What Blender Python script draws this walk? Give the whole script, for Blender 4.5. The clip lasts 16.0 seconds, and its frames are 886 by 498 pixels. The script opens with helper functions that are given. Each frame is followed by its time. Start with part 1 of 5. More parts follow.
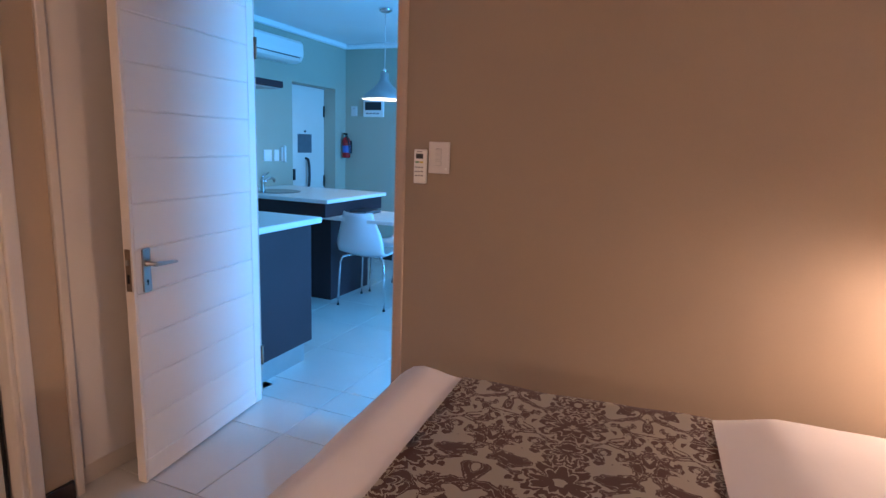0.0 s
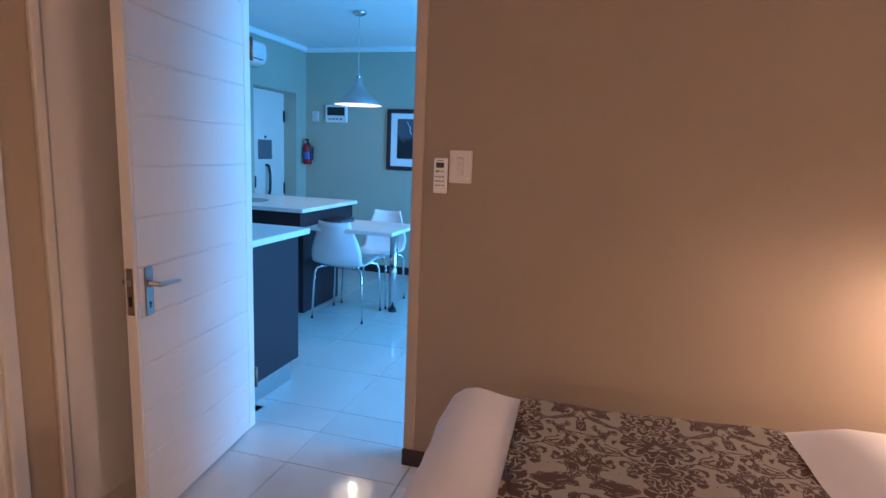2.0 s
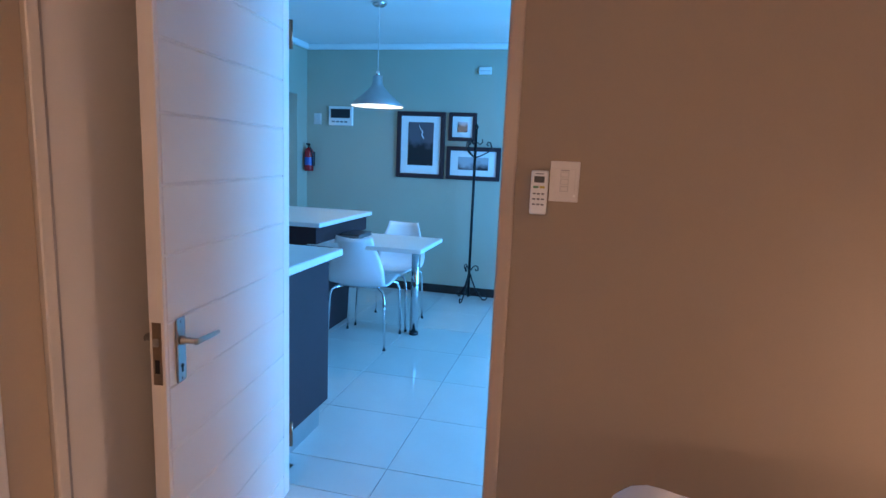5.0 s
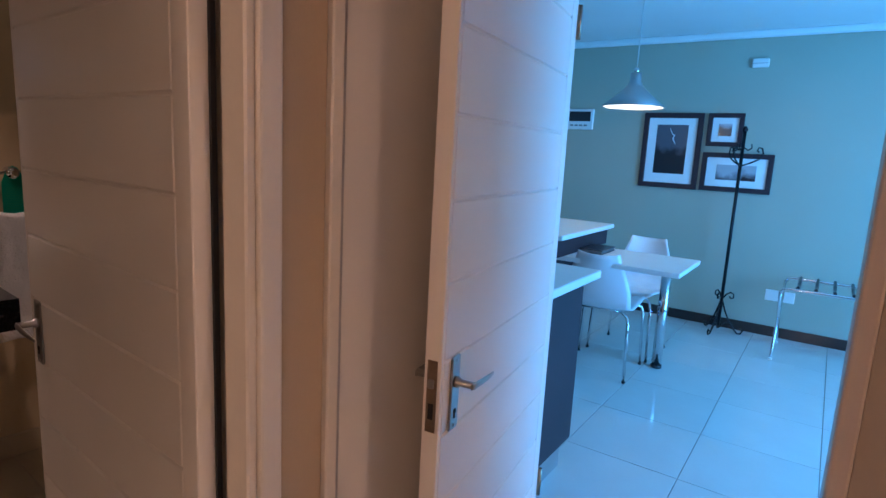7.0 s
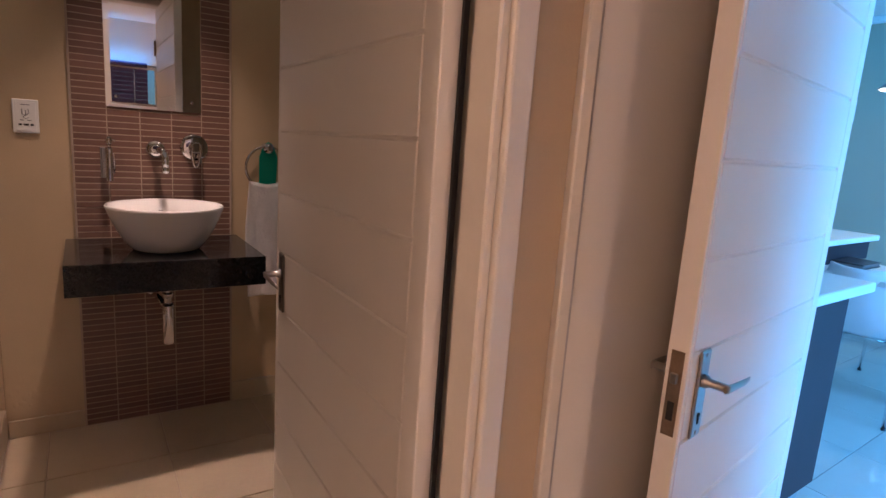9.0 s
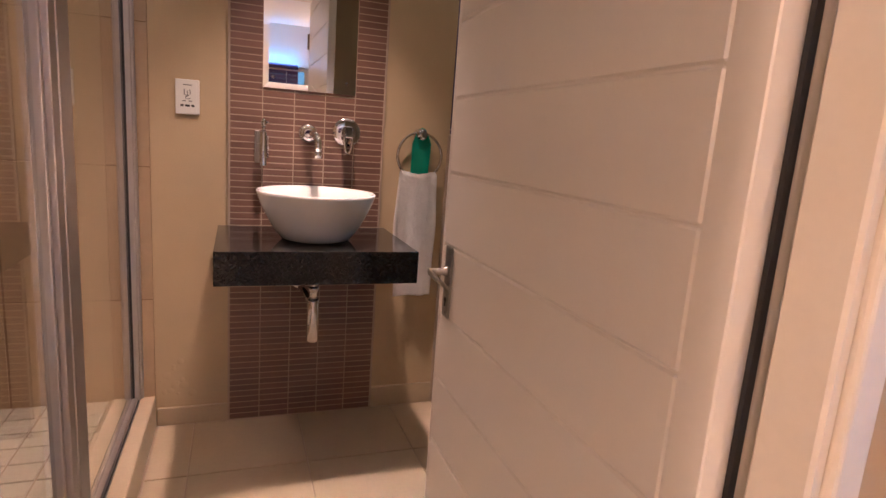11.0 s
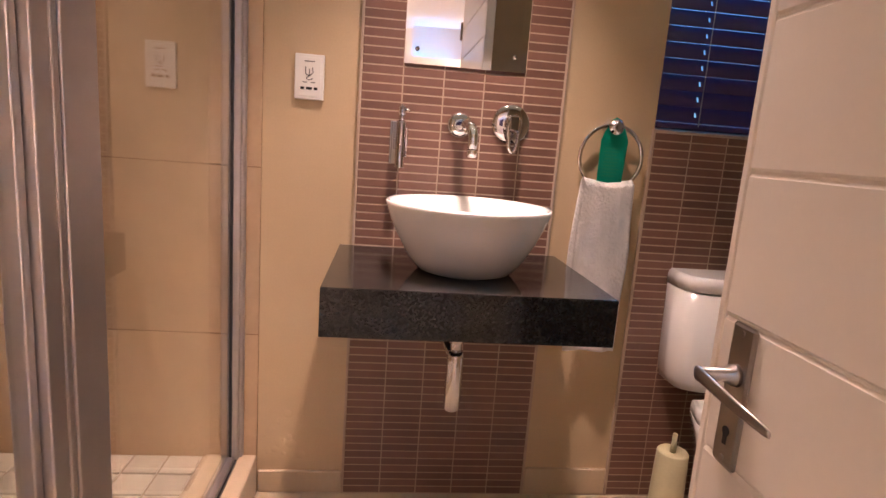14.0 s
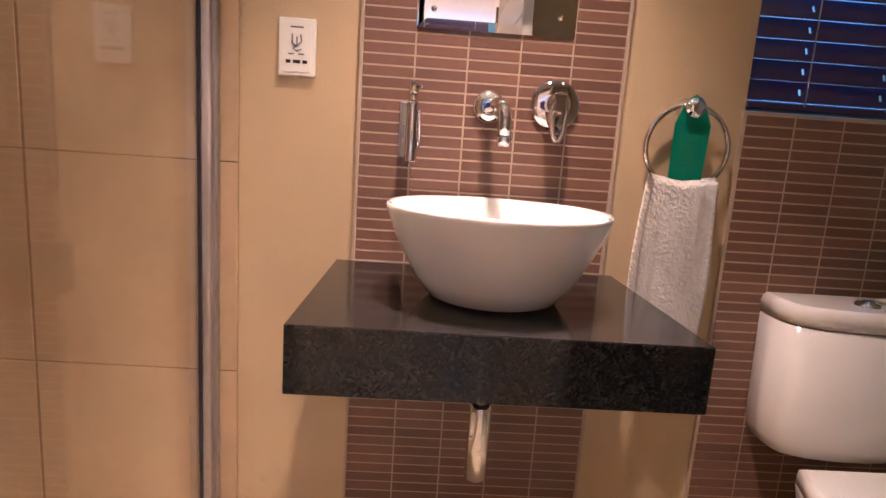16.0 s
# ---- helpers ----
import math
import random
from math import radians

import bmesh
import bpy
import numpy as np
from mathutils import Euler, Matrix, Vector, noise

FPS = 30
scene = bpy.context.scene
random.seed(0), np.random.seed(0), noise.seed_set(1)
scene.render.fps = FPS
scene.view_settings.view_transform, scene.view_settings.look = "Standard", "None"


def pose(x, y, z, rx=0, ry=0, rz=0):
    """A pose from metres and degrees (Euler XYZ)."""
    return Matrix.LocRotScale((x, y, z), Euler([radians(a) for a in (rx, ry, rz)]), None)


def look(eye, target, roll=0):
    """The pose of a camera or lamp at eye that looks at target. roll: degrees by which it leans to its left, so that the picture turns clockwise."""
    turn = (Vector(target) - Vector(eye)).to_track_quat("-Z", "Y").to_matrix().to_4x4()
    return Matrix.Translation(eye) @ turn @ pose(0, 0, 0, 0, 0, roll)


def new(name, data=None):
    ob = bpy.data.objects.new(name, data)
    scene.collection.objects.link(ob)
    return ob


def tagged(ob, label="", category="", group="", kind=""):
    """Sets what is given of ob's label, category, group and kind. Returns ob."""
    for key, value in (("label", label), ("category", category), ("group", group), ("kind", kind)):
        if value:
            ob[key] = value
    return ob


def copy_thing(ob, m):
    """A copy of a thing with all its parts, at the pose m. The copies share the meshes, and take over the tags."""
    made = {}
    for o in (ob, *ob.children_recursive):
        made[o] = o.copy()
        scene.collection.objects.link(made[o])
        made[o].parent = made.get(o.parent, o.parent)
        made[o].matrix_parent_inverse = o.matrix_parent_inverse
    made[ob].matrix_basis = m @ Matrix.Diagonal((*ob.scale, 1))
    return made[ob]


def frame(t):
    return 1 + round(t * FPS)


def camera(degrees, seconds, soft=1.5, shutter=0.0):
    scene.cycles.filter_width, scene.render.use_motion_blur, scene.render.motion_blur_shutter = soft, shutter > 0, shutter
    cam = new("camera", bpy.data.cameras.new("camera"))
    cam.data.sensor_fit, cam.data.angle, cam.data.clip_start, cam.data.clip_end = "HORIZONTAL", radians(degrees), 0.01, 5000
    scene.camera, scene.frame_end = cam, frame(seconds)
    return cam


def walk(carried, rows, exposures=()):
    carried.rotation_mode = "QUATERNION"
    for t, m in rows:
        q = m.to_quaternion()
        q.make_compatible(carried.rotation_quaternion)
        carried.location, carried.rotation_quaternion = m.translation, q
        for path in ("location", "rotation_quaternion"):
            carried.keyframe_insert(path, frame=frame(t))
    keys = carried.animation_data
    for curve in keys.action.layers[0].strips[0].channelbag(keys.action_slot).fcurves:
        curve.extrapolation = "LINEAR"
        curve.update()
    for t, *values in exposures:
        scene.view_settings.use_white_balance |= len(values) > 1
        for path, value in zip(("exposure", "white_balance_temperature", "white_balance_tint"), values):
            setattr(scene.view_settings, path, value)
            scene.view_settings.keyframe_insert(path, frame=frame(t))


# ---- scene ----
cam = camera(76.0, 16.0)
PATH = [
    (0, (-1.877, 1.258, 1.365), (-2.622, 3.079, 1.002), 2.1),
    (0.5, (-1.965, 1.257, 1.368), (-2.686, 3.089, 1.012), 2.4),
    (1, (-2.086, 1.228, 1.369), (-2.724, 3.091, 1.021), 2.3),
    (1.5, (-2.169, 1.222, 1.37), (-2.728, 3.112, 1.03), 2.5),
    (2, (-2.234, 1.232, 1.363), (-2.77, 3.13, 1.028), 2.4),
    (2.5, (-2.383, 1.216, 1.352), (-2.858, 3.131, 1.025), 2.5),
    (3, (-2.521, 1.231, 1.342), (-2.913, 3.166, 1.023), 2.5),
    (3.2, (-2.54, 1.241, 1.335), (-2.918, 3.18, 1.019), 2.5),
    (5.3, (-2.798, 1.624, 1.373), (-3.285, 3.537, 1.05), 2.6),
    (5.5, (-2.839, 1.652, 1.368), (-3.353, 3.558, 1.043), 2.7),
    (6, (-2.962, 1.71, 1.379), (-3.579, 3.584, 1.053), 2.7),
    (6.5, (-3.048, 1.75, 1.382), (-3.873, 3.541, 1.049), 2.8),
    (7, (-3.082, 1.781, 1.374), (-4.188, 3.412, 1.033), 3.0),
    (7.5, (-3.101, 1.781, 1.369), (-4.408, 3.253, 1.015), 3.4),
    (8, (-3.135, 1.776, 1.33), (-4.562, 3.131, 0.972), 3.5),
    (8.5, (-3.175, 1.78, 1.306), (-4.688, 3.036, 0.942), 3.8),
    (9, (-3.207, 1.797, 1.273), (-4.787, 2.967, 0.909), 3.9),
    (9.5, (-3.258, 1.795, 1.243), (-4.901, 2.875, 0.875), 4.0),
    (10, (-3.357, 1.793, 1.217), (-5.065, 2.764, 0.843), 4.1),
    (12.5, (-3.847, 1.887, 1.14), (-5.732, 2.449, 0.777), 4.3),
    (13, (-3.961, 1.897, 1.127), (-5.875, 2.346, 0.76), 4.3),
    (13.5, (-4.087, 1.909, 1.115), (-6.018, 2.284, 0.753), 4.2),
    (14, (-4.186, 1.918, 1.114), (-6.123, 2.259, 0.753), 4.3),
    (14.5, (-4.296, 1.968, 1.131), (-6.24, 2.261, 0.762), 4.3),
    (15, (-4.376, 1.976, 1.115), (-6.329, 2.218, 0.759), 4.2),
    (15.5, (-4.461, 1.996, 1.089), (-6.419, 2.209, 0.74), 4.0),
    (16, (-4.536, 2.011, 1.072), (-6.495, 2.218, 0.728), 3.9),
]
walk(cam, [(t, look(eye, target, roll)) for t, eye, target, roll in PATH],
     exposures=((0, 0.0), (5.0, 0.0), (6.8, -0.12), (8.0, 0.02), (9.0, 0.36), (10.0, 0.9), (12.5, 1.55), (14.0, 1.78), (16.0, 1.86)))

# ---------------------------------------------------------------- light
world = bpy.data.worlds.new("sky")
scene.world = world
world.use_nodes = True
_n = world.node_tree.nodes
_sky = _n.new("ShaderNodeTexSky")
_sky.sky_type, _sky.sun_disc, _sky.sun_elevation, _sky.sun_rotation = "NISHITA", False, radians(38), radians(200)
_cool = _n.new("ShaderNodeMix")
_cool.data_type, _cool.blend_type = "RGBA", "MULTIPLY"
_cool.inputs[0].default_value = 1.0
_cool.inputs[7].default_value = (0.35, 0.6, 1.0, 1)
world.node_tree.links.new(_sky.outputs[0], _cool.inputs[6])
world.node_tree.links.new(_cool.outputs[2], _n["Background"].inputs[0])
_n["Background"].inputs[1].default_value = 0.06

WARM = (1.0, 0.685, 0.555)
SPOT = (1.0, 0.715, 0.645)
SPOT_WARM = (1.0, 0.64, 0.52)
DAY = (0.07, 0.385, 1.0)


def lamp(name, m, watts, color, size, size_y=0, shape="DISK", spread=180):
    d = bpy.data.lights.new(name, "AREA")
    d.energy, d.color, d.shape, d.size = watts, color, shape, size
    if size_y:
        d.size_y = size_y
    d.spread = radians(spread)
    ob = new(name, d)
    ob.matrix_world = m
    return ob


def bulb(name, place, watts, color, radius):
    d = bpy.data.lights.new(name, "POINT")
    d.energy, d.color, d.shadow_soft_size = watts, color, radius
    ob = new(name, d)
    ob.location = place
    return ob


# daylight stand-ins, pendant and bedside bulbs, added bedroom fill, unseen downlights
lamp("balcony_daylight", look((-0.62, 4.75, 1.15), (-3.0, 5.0, 0.9)), 260, DAY, 1.95, 2.0, "RECTANGLE")
lamp("bedroom_window_daylight", pose(-0.62, 1.70, 1.96, 0, 205, 0), 5, DAY, 0.10, 1.3, "RECTANGLE")
lamp("bathroom_window_daylight", pose(-5.852, 1.95, 0, 0, 0, -3.7) @ look((-0.62, 1.24, 2.35), (0.0, 1.24, 1.45)), 24, DAY, 0.7, 0.8, "RECTANGLE")
bulb("pendant_light", (-4.237, 5.6, 1.70), 5, (1.0, 0.85, 0.65), 0.03)
bulb("bedside_light", (-0.80, 3.10, 1.00), 58, WARM, 0.05)
# two warm fill lights added out of view to brighten the bedroom
bulb("bedroom_fill_light", (-1.1, -1.2, 1.85), 38, WARM, 0.08)
bulb("bedroom_fill_light", (-3.5, -1.25, 1.85), 48, WARM, 0.08)
# unseen downlights: two placed from cast shadows, the third added as weak fill
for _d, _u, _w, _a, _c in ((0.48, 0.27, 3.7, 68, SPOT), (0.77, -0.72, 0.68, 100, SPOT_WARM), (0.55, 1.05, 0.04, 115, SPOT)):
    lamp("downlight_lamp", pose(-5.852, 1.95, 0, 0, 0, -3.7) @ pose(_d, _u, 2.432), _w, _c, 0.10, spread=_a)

# ---------------------------------------------------------------- materials
MATS = {}


def mat(name, color, rough=0.5, metal=0.0, vary=0.08, scale=8.0, fine=120.0, bump=0.05, random_each=0.0,
        coat=0.0, trans=0.0, ior=1.5, emit=None, island=False, sheen=0.0, dist=0.002):
    if name in MATS:
        return MATS[name]
    m = bpy.data.materials.new(name)
    m.use_nodes = True
    nt = m.node_tree
    n, l = nt.nodes, nt.links
    p = n["Principled BSDF"]
    p.inputs["Roughness"].default_value = rough
    p.inputs["Metallic"].default_value = metal
    p.inputs["IOR"].default_value = ior
    p.inputs["Coat Weight"].default_value = coat
    p.inputs["Coat Roughness"].default_value = 0.06
    p.inputs["Transmission Weight"].default_value = trans
    p.inputs["Sheen Weight"].default_value = sheen
    tc = n.new("ShaderNodeTexCoord")
    a = n.new("ShaderNodeTexNoise")
    a.inputs["Scale"].default_value, a.inputs["Detail"].default_value = scale, 5
    b = n.new("ShaderNodeTexNoise")
    b.inputs["Scale"].default_value, b.inputs["Detail"].default_value = fine, 3
    l.new(tc.outputs["Object"], a.inputs["Vector"])
    l.new(tc.outputs["Object"], b.inputs["Vector"])
    mix = n.new("ShaderNodeMath")
    mix.operation = "MULTIPLY_ADD"
    l.new(b.outputs["Fac"], mix.inputs[0])
    mix.inputs[1].default_value = 0.4
    l.new(a.outputs["Fac"], mix.inputs[2])
    rng = n.new("ShaderNodeMapRange")
    rng.inputs["From Min"].default_value, rng.inputs["From Max"].default_value = 0.35, 1.05
    rng.inputs["To Min"].default_value, rng.inputs["To Max"].default_value = 1 - vary, 1 + vary
    l.new(mix.outputs[0], rng.inputs["Value"])
    value = rng.outputs[0]
    if random_each:
        if island:
            src = n.new("ShaderNodeNewGeometry").outputs["Random Per Island"]
        else:
            src = n.new("ShaderNodeObjectInfo").outputs["Random"]
        r2 = n.new("ShaderNodeMapRange")
        r2.inputs["To Min"].default_value, r2.inputs["To Max"].default_value = 1 - random_each, 1 + random_each
        l.new(src, r2.inputs["Value"])
        mm = n.new("ShaderNodeMath")
        mm.operation = "MULTIPLY"
        l.new(value, mm.inputs[0])
        l.new(r2.outputs[0], mm.inputs[1])
        value = mm.outputs[0]
    hsv = n.new("ShaderNodeHueSaturation")
    hsv.inputs["Color"].default_value = (*color, 1)
    l.new(value, hsv.inputs["Value"])
    l.new(hsv.outputs[0], p.inputs["Base Color"])
    if bump:
        bp = n.new("ShaderNodeBump")
        bp.inputs["Strength"].default_value, bp.inputs["Distance"].default_value = bump, dist
        l.new(b.outputs["Fac"], bp.inputs["Height"])
        l.new(bp.outputs[0], p.inputs["Normal"])
    if emit:
        p.inputs["Emission Color"].default_value = (*emit[:3], 1)
        p.inputs["Emission Strength"].default_value = emit[3]
    MATS[name] = m
    return m


living_paint = mat("living_wall_paint", (0.41, 0.40, 0.31), 0.6, vary=0.05, scale=1.6, fine=220, bump=0.12)
pale_paint = mat("pale_wall_paint", (0.62, 0.60, 0.57), 0.6, vary=0.04, scale=2, fine=220, bump=0.1)
paint = mat("wall_paint", (0.32, 0.24, 0.17), 0.62, vary=0.05, scale=1.6, fine=220, bump=0.12)
bath_paint = mat("bathroom_paint", (0.51, 0.38, 0.235), 0.55, vary=0.09, scale=3.0, fine=200, bump=0.12)
ceiling_paint = mat("ceiling_paint", (0.8, 0.8, 0.78), 0.8, vary=0.03, scale=2, bump=0.08)
white_paint = mat("white_gloss_paint", (0.72, 0.65, 0.58), 0.32, vary=0.03, scale=4, fine=150, bump=0.06)
frame_paint = mat("frame_paint", (0.68, 0.60, 0.51), 0.38, vary=0.05, scale=6, fine=90, bump=0.08)
cream_tile = mat("cream_floor_tile", (0.62, 0.59, 0.55), 0.055, vary=0.04, scale=5, fine=60, bump=0.01, random_each=0.03)
grout = mat("grey_grout", (0.28, 0.25, 0.21), 0.85, vary=0.15, scale=20, bump=0.2)
bath_floor_tile = mat("beige_floor_tile", (0.46, 0.365, 0.25), 0.28, vary=0.08, scale=6, fine=80, bump=0.03, random_each=0.03)
shower_tile = mat("sand_wall_tile", (0.47, 0.335, 0.215), 0.24, vary=0.14, scale=4, fine=40, bump=0.04, random_each=0.04)
mosaic_brown = mat("brown_strip_tile", (0.178, 0.092, 0.066), 0.36, vary=0.12, scale=14, fine=120, bump=0.06, random_each=0.16)
brown_grout = mat("brown_grout", (0.26, 0.16, 0.09), 0.85, vary=0.25, scale=18, bump=0.2)
light_grout = mat("light_grout", (0.43, 0.33, 0.25), 0.8, vary=0.1, scale=30, bump=0.2)
mosaic_pale = mat("pale_mosaic_tile", (0.66, 0.60, 0.48), 0.35, vary=0.14, scale=9, fine=60, bump=0.05, random_each=0.08)
dark_skirting = mat("dark_skirting_tile", (0.035, 0.022, 0.02), 0.25, vary=0.2, bump=0.04)
wenge = mat("wenge_board", (0.030, 0.011, 0.016), 0.62, vary=0.25, scale=3, fine=70, bump=0.05)
worktop_white = mat("white_worktop", (0.78, 0.78, 0.76), 0.28, vary=0.02, bump=0.02)
chrome = mat("chrome", (0.70, 0.69, 0.70), 0.05, 1.0, vary=0.02, bump=0.0)
satin = mat("satin_nickel", (0.40, 0.37, 0.34), 0.3, 1.0, vary=0.05, fine=200, bump=0.03)
brass_plate = mat("aged_latch_plate", (0.30, 0.22, 0.16), 0.38, 1.0, vary=0.2, scale=40, bump=0.05)
alu = mat("brushed_aluminium", (0.50, 0.47, 0.46), 0.46, 1.0, vary=0.06, scale=14, fine=200, bump=0.03)
black_iron = mat("black_iron", (0.015, 0.015, 0.018), 0.45, 0.6, vary=0.2, bump=0.1)
plastic_white = mat("white_plastic", (0.78, 0.76, 0.72), 0.3, vary=0.02, bump=0.0)
plastic_dark = mat("dark_plastic", (0.02, 0.02, 0.025), 0.3, vary=0.1, bump=0.0)
print_grey = mat("grey_print", (0.16, 0.15, 0.15), 0.6, vary=0.1, bump=0.0)
chair_shell = mat("white_chair_shell", (0.76, 0.77, 0.78), 0.25, vary=0.02, bump=0.02)
ceramic = mat("white_ceramic", (0.76, 0.73, 0.70), 0.07, vary=0.02, bump=0.0, coat=0.4)
linen = mat("white_linen", (0.76, 0.70, 0.67), 0.85, vary=0.05, scale=5, fine=400, bump=0.25, sheen=0.2)
towel_cloth = mat("white_towelling", (0.90, 0.87, 0.85), 0.95, vary=0.07, scale=22, fine=110, bump=0.8, sheen=0.3, dist=0.006)
green_tag = mat("green_card", (0.0, 0.30, 0.20), 0.35, vary=0.06, bump=0.0)
red_paint = mat("red_extinguisher_paint", (0.42, 0.015, 0.02), 0.25, vary=0.05, bump=0.0)
blue_label = mat("blue_label", (0.04, 0.10, 0.35), 0.4, vary=0.05, bump=0.0)
blind_slat_mat = mat("dark_timber_slat", (0.05, 0.025, 0.085), 0.34, vary=0.2, scale=10, fine=60, bump=0.05)
cord_mat = mat("pale_cord", (0.6, 0.58, 0.55), 0.7, vary=0.05, bump=0.0)
# near-black colour stands in for shade inside slots, holes and the door gap
black_gap = mat("painted_recess_shade", (0.012, 0.01, 0.01), 0.7, vary=0.1, bump=0.0)
glow = mat("lamp_diffuser", (0.9, 0.9, 0.9), 0.5, vary=0.0, bump=0.0, emit=(1.0, 0.9, 0.75, 14.0))
mat_board = mat("picture_mount", (0.80, 0.80, 0.78), 0.7, vary=0.02, bump=0.02)
steel_plate = mat("grey_sign_plate", (0.16, 0.19, 0.22), 0.4, 0.5, vary=0.15, scale=20, bump=0.02)


def glass_mat():
    m = bpy.data.materials.new("clear_glass")
    m.use_nodes = True
    p = m.node_tree.nodes["Principled BSDF"]
    p.inputs["Base Color"].default_value = (0.97, 0.98, 0.97, 1)
    p.inputs["Roughness"].default_value = 0.0
    p.inputs["Transmission Weight"].default_value = 1.0
    p.inputs["IOR"].default_value = 1.45
    return m


def mirror_mat():
    m = bpy.data.materials.new("mirror_silver")
    m.use_nodes = True
    p = m.node_tree.nodes["Principled BSDF"]
    p.inputs["Base Color"].default_value = (0.88, 0.9, 0.9, 1)
    p.inputs["Metallic"].default_value = 1.0
    p.inputs["Roughness"].default_value = 0.01
    return m


glass = glass_mat()
mirror_silver = mirror_mat()


def granite_mat():
    m = mat("black_granite", (0.018, 0.018, 0.017), 0.1, vary=0.3, scale=30, fine=500, bump=0.0)
    nt = m.node_tree
    n, l = nt.nodes, nt.links
    tc = n.new("ShaderNodeTexCoord")
    v = n.new("ShaderNodeTexVoronoi")
    v.inputs["Scale"].default_value = 260
    l.new(tc.outputs["Object"], v.inputs["Vector"])
    nz = n.new("ShaderNodeTexNoise")
    nz.inputs["Scale"].default_value = 55
    l.new(tc.outputs["Object"], nz.inputs["Vector"])
    mul = n.new("ShaderNodeMath")
    mul.operation = "MULTIPLY"
    l.new(v.outputs["Color"], mul.inputs[0])
    l.new(nz.outputs["Fac"], mul.inputs[1])
    ramp = n.new("ShaderNodeValToRGB")
    ramp.color_ramp.elements[0].position, ramp.color_ramp.elements[0].color = 0.18, (0.009, 0.0085, 0.008, 1)
    ramp.color_ramp.elements[1].position, ramp.color_ramp.elements[1].color = 0.66, (0.046, 0.041, 0.038, 1)
    l.new(mul.outputs[0], ramp.inputs[0])
    l.new(ramp.outputs[0], n["Principled BSDF"].inputs["Base Color"])
    return m


granite = granite_mat()


def damask_mat():
    """Woven floral damask: dark brown leaves and flower heads on a stone ground."""
    m = mat("damask_weave", (0.3, 0.26, 0.2), 0.75, vary=0.1, scale=20, fine=500, bump=0.3, sheen=0.2)
    nt = m.node_tree
    n, l = nt.nodes, nt.links

    def math_node(op, a, b=None, c=None):
        q = n.new("ShaderNodeMath")
        q.operation = op
        for i, s in enumerate((a, b, c)):
            if s is None:
                continue
            if isinstance(s, (int, float)):
                q.inputs[i].default_value = s
            else:
                l.new(s, q.inputs[i])
        return q.outputs[0]

    tc = n.new("ShaderNodeTexCoord")
    raw = n.new("ShaderNodeSeparateXYZ")
    l.new(tc.outputs["Object"], raw.inputs[0])
    fold = math_node("MULTIPLY", math_node("ABSOLUTE", math_node("SUBTRACT", math_node("FRACT", math_node("MULTIPLY_ADD", raw.outputs[0], 1 / 0.36, 0.911)), 0.5)), 0.36)
    comb = n.new("ShaderNodeCombineXYZ")
    l.new(fold, comb.inputs[0])
    l.new(raw.outputs[1], comb.inputs[1])
    spray = n.new("ShaderNodeTexNoise")
    spray.inputs["Scale"].default_value, spray.inputs["Detail"].default_value = 17, 3.5
    spray.inputs["Roughness"].default_value, spray.inputs["Distortion"].default_value = 0.5, 1.1
    l.new(comb.outputs[0], spray.inputs["Vector"])
    leaf = math_node("GREATER_THAN", spray.outputs["Fac"], 0.485)
    vein = math_node("GREATER_THAN", math_node("ABSOLUTE", math_node("SUBTRACT", spray.outputs["Fac"], 0.56)), 0.009)
    leaf = math_node("MULTIPLY", leaf, vein)
    py = 0.27

    def flower(oy, petals, size, inner):
        fy = math_node("MULTIPLY", math_node("SUBTRACT", math_node("FRACT", math_node("MULTIPLY_ADD", raw.outputs[1], 1 / py, oy)), 0.5), py)
        r = math_node("SQRT", math_node("ADD", math_node("MULTIPLY", fold, fold), math_node("MULTIPLY", fy, fy)))
        r = math_node("ADD", r, math_node("MULTIPLY_ADD", spray.outputs["Fac"], 0.10, -0.05))
        ang = math_node("ARCTAN2", fold, fy)
        wave = math_node("ABSOLUTE", math_node("COSINE", math_node("MULTIPLY", ang, petals)))
        edge = math_node("MULTIPLY_ADD", wave, size * 0.45, size * 0.7)
        body = math_node("LESS_THAN", r, edge)
        ring = math_node("GREATER_THAN", math_node("ABSOLUTE", math_node("SUBTRACT", r, math_node("MULTIPLY", edge, 0.72))), 0.0035)
        eye = math_node("GREATER_THAN", r, inner)
        halo = math_node("GREATER_THAN", r, math_node("ADD", edge, 0.007))
        return math_node("MULTIPLY", math_node("MULTIPLY", body, ring), eye), halo

    one, halo = flower(0.1, 3.5, 0.052, 0.011)
    two, halo_two = flower(0.6, 4.5, 0.070, 0.016)
    open_ground = math_node("MULTIPLY", halo, halo_two)
    tot = math_node("MAXIMUM", math_node("MULTIPLY", leaf, open_ground), math_node("MAXIMUM", one, math_node("MULTIPLY", two, halo)))
    cm = n.new("ShaderNodeMix")
    cm.data_type = "RGBA"
    l.new(tot, cm.inputs[0])
    cm.inputs[6].default_value = (0.66, 0.58, 0.48, 1)
    cm.inputs[7].default_value = (0.17, 0.078, 0.06, 1)
    l.new(cm.outputs[2], n["Principled BSDF"].inputs["Base Color"])
    return m


damask = damask_mat()


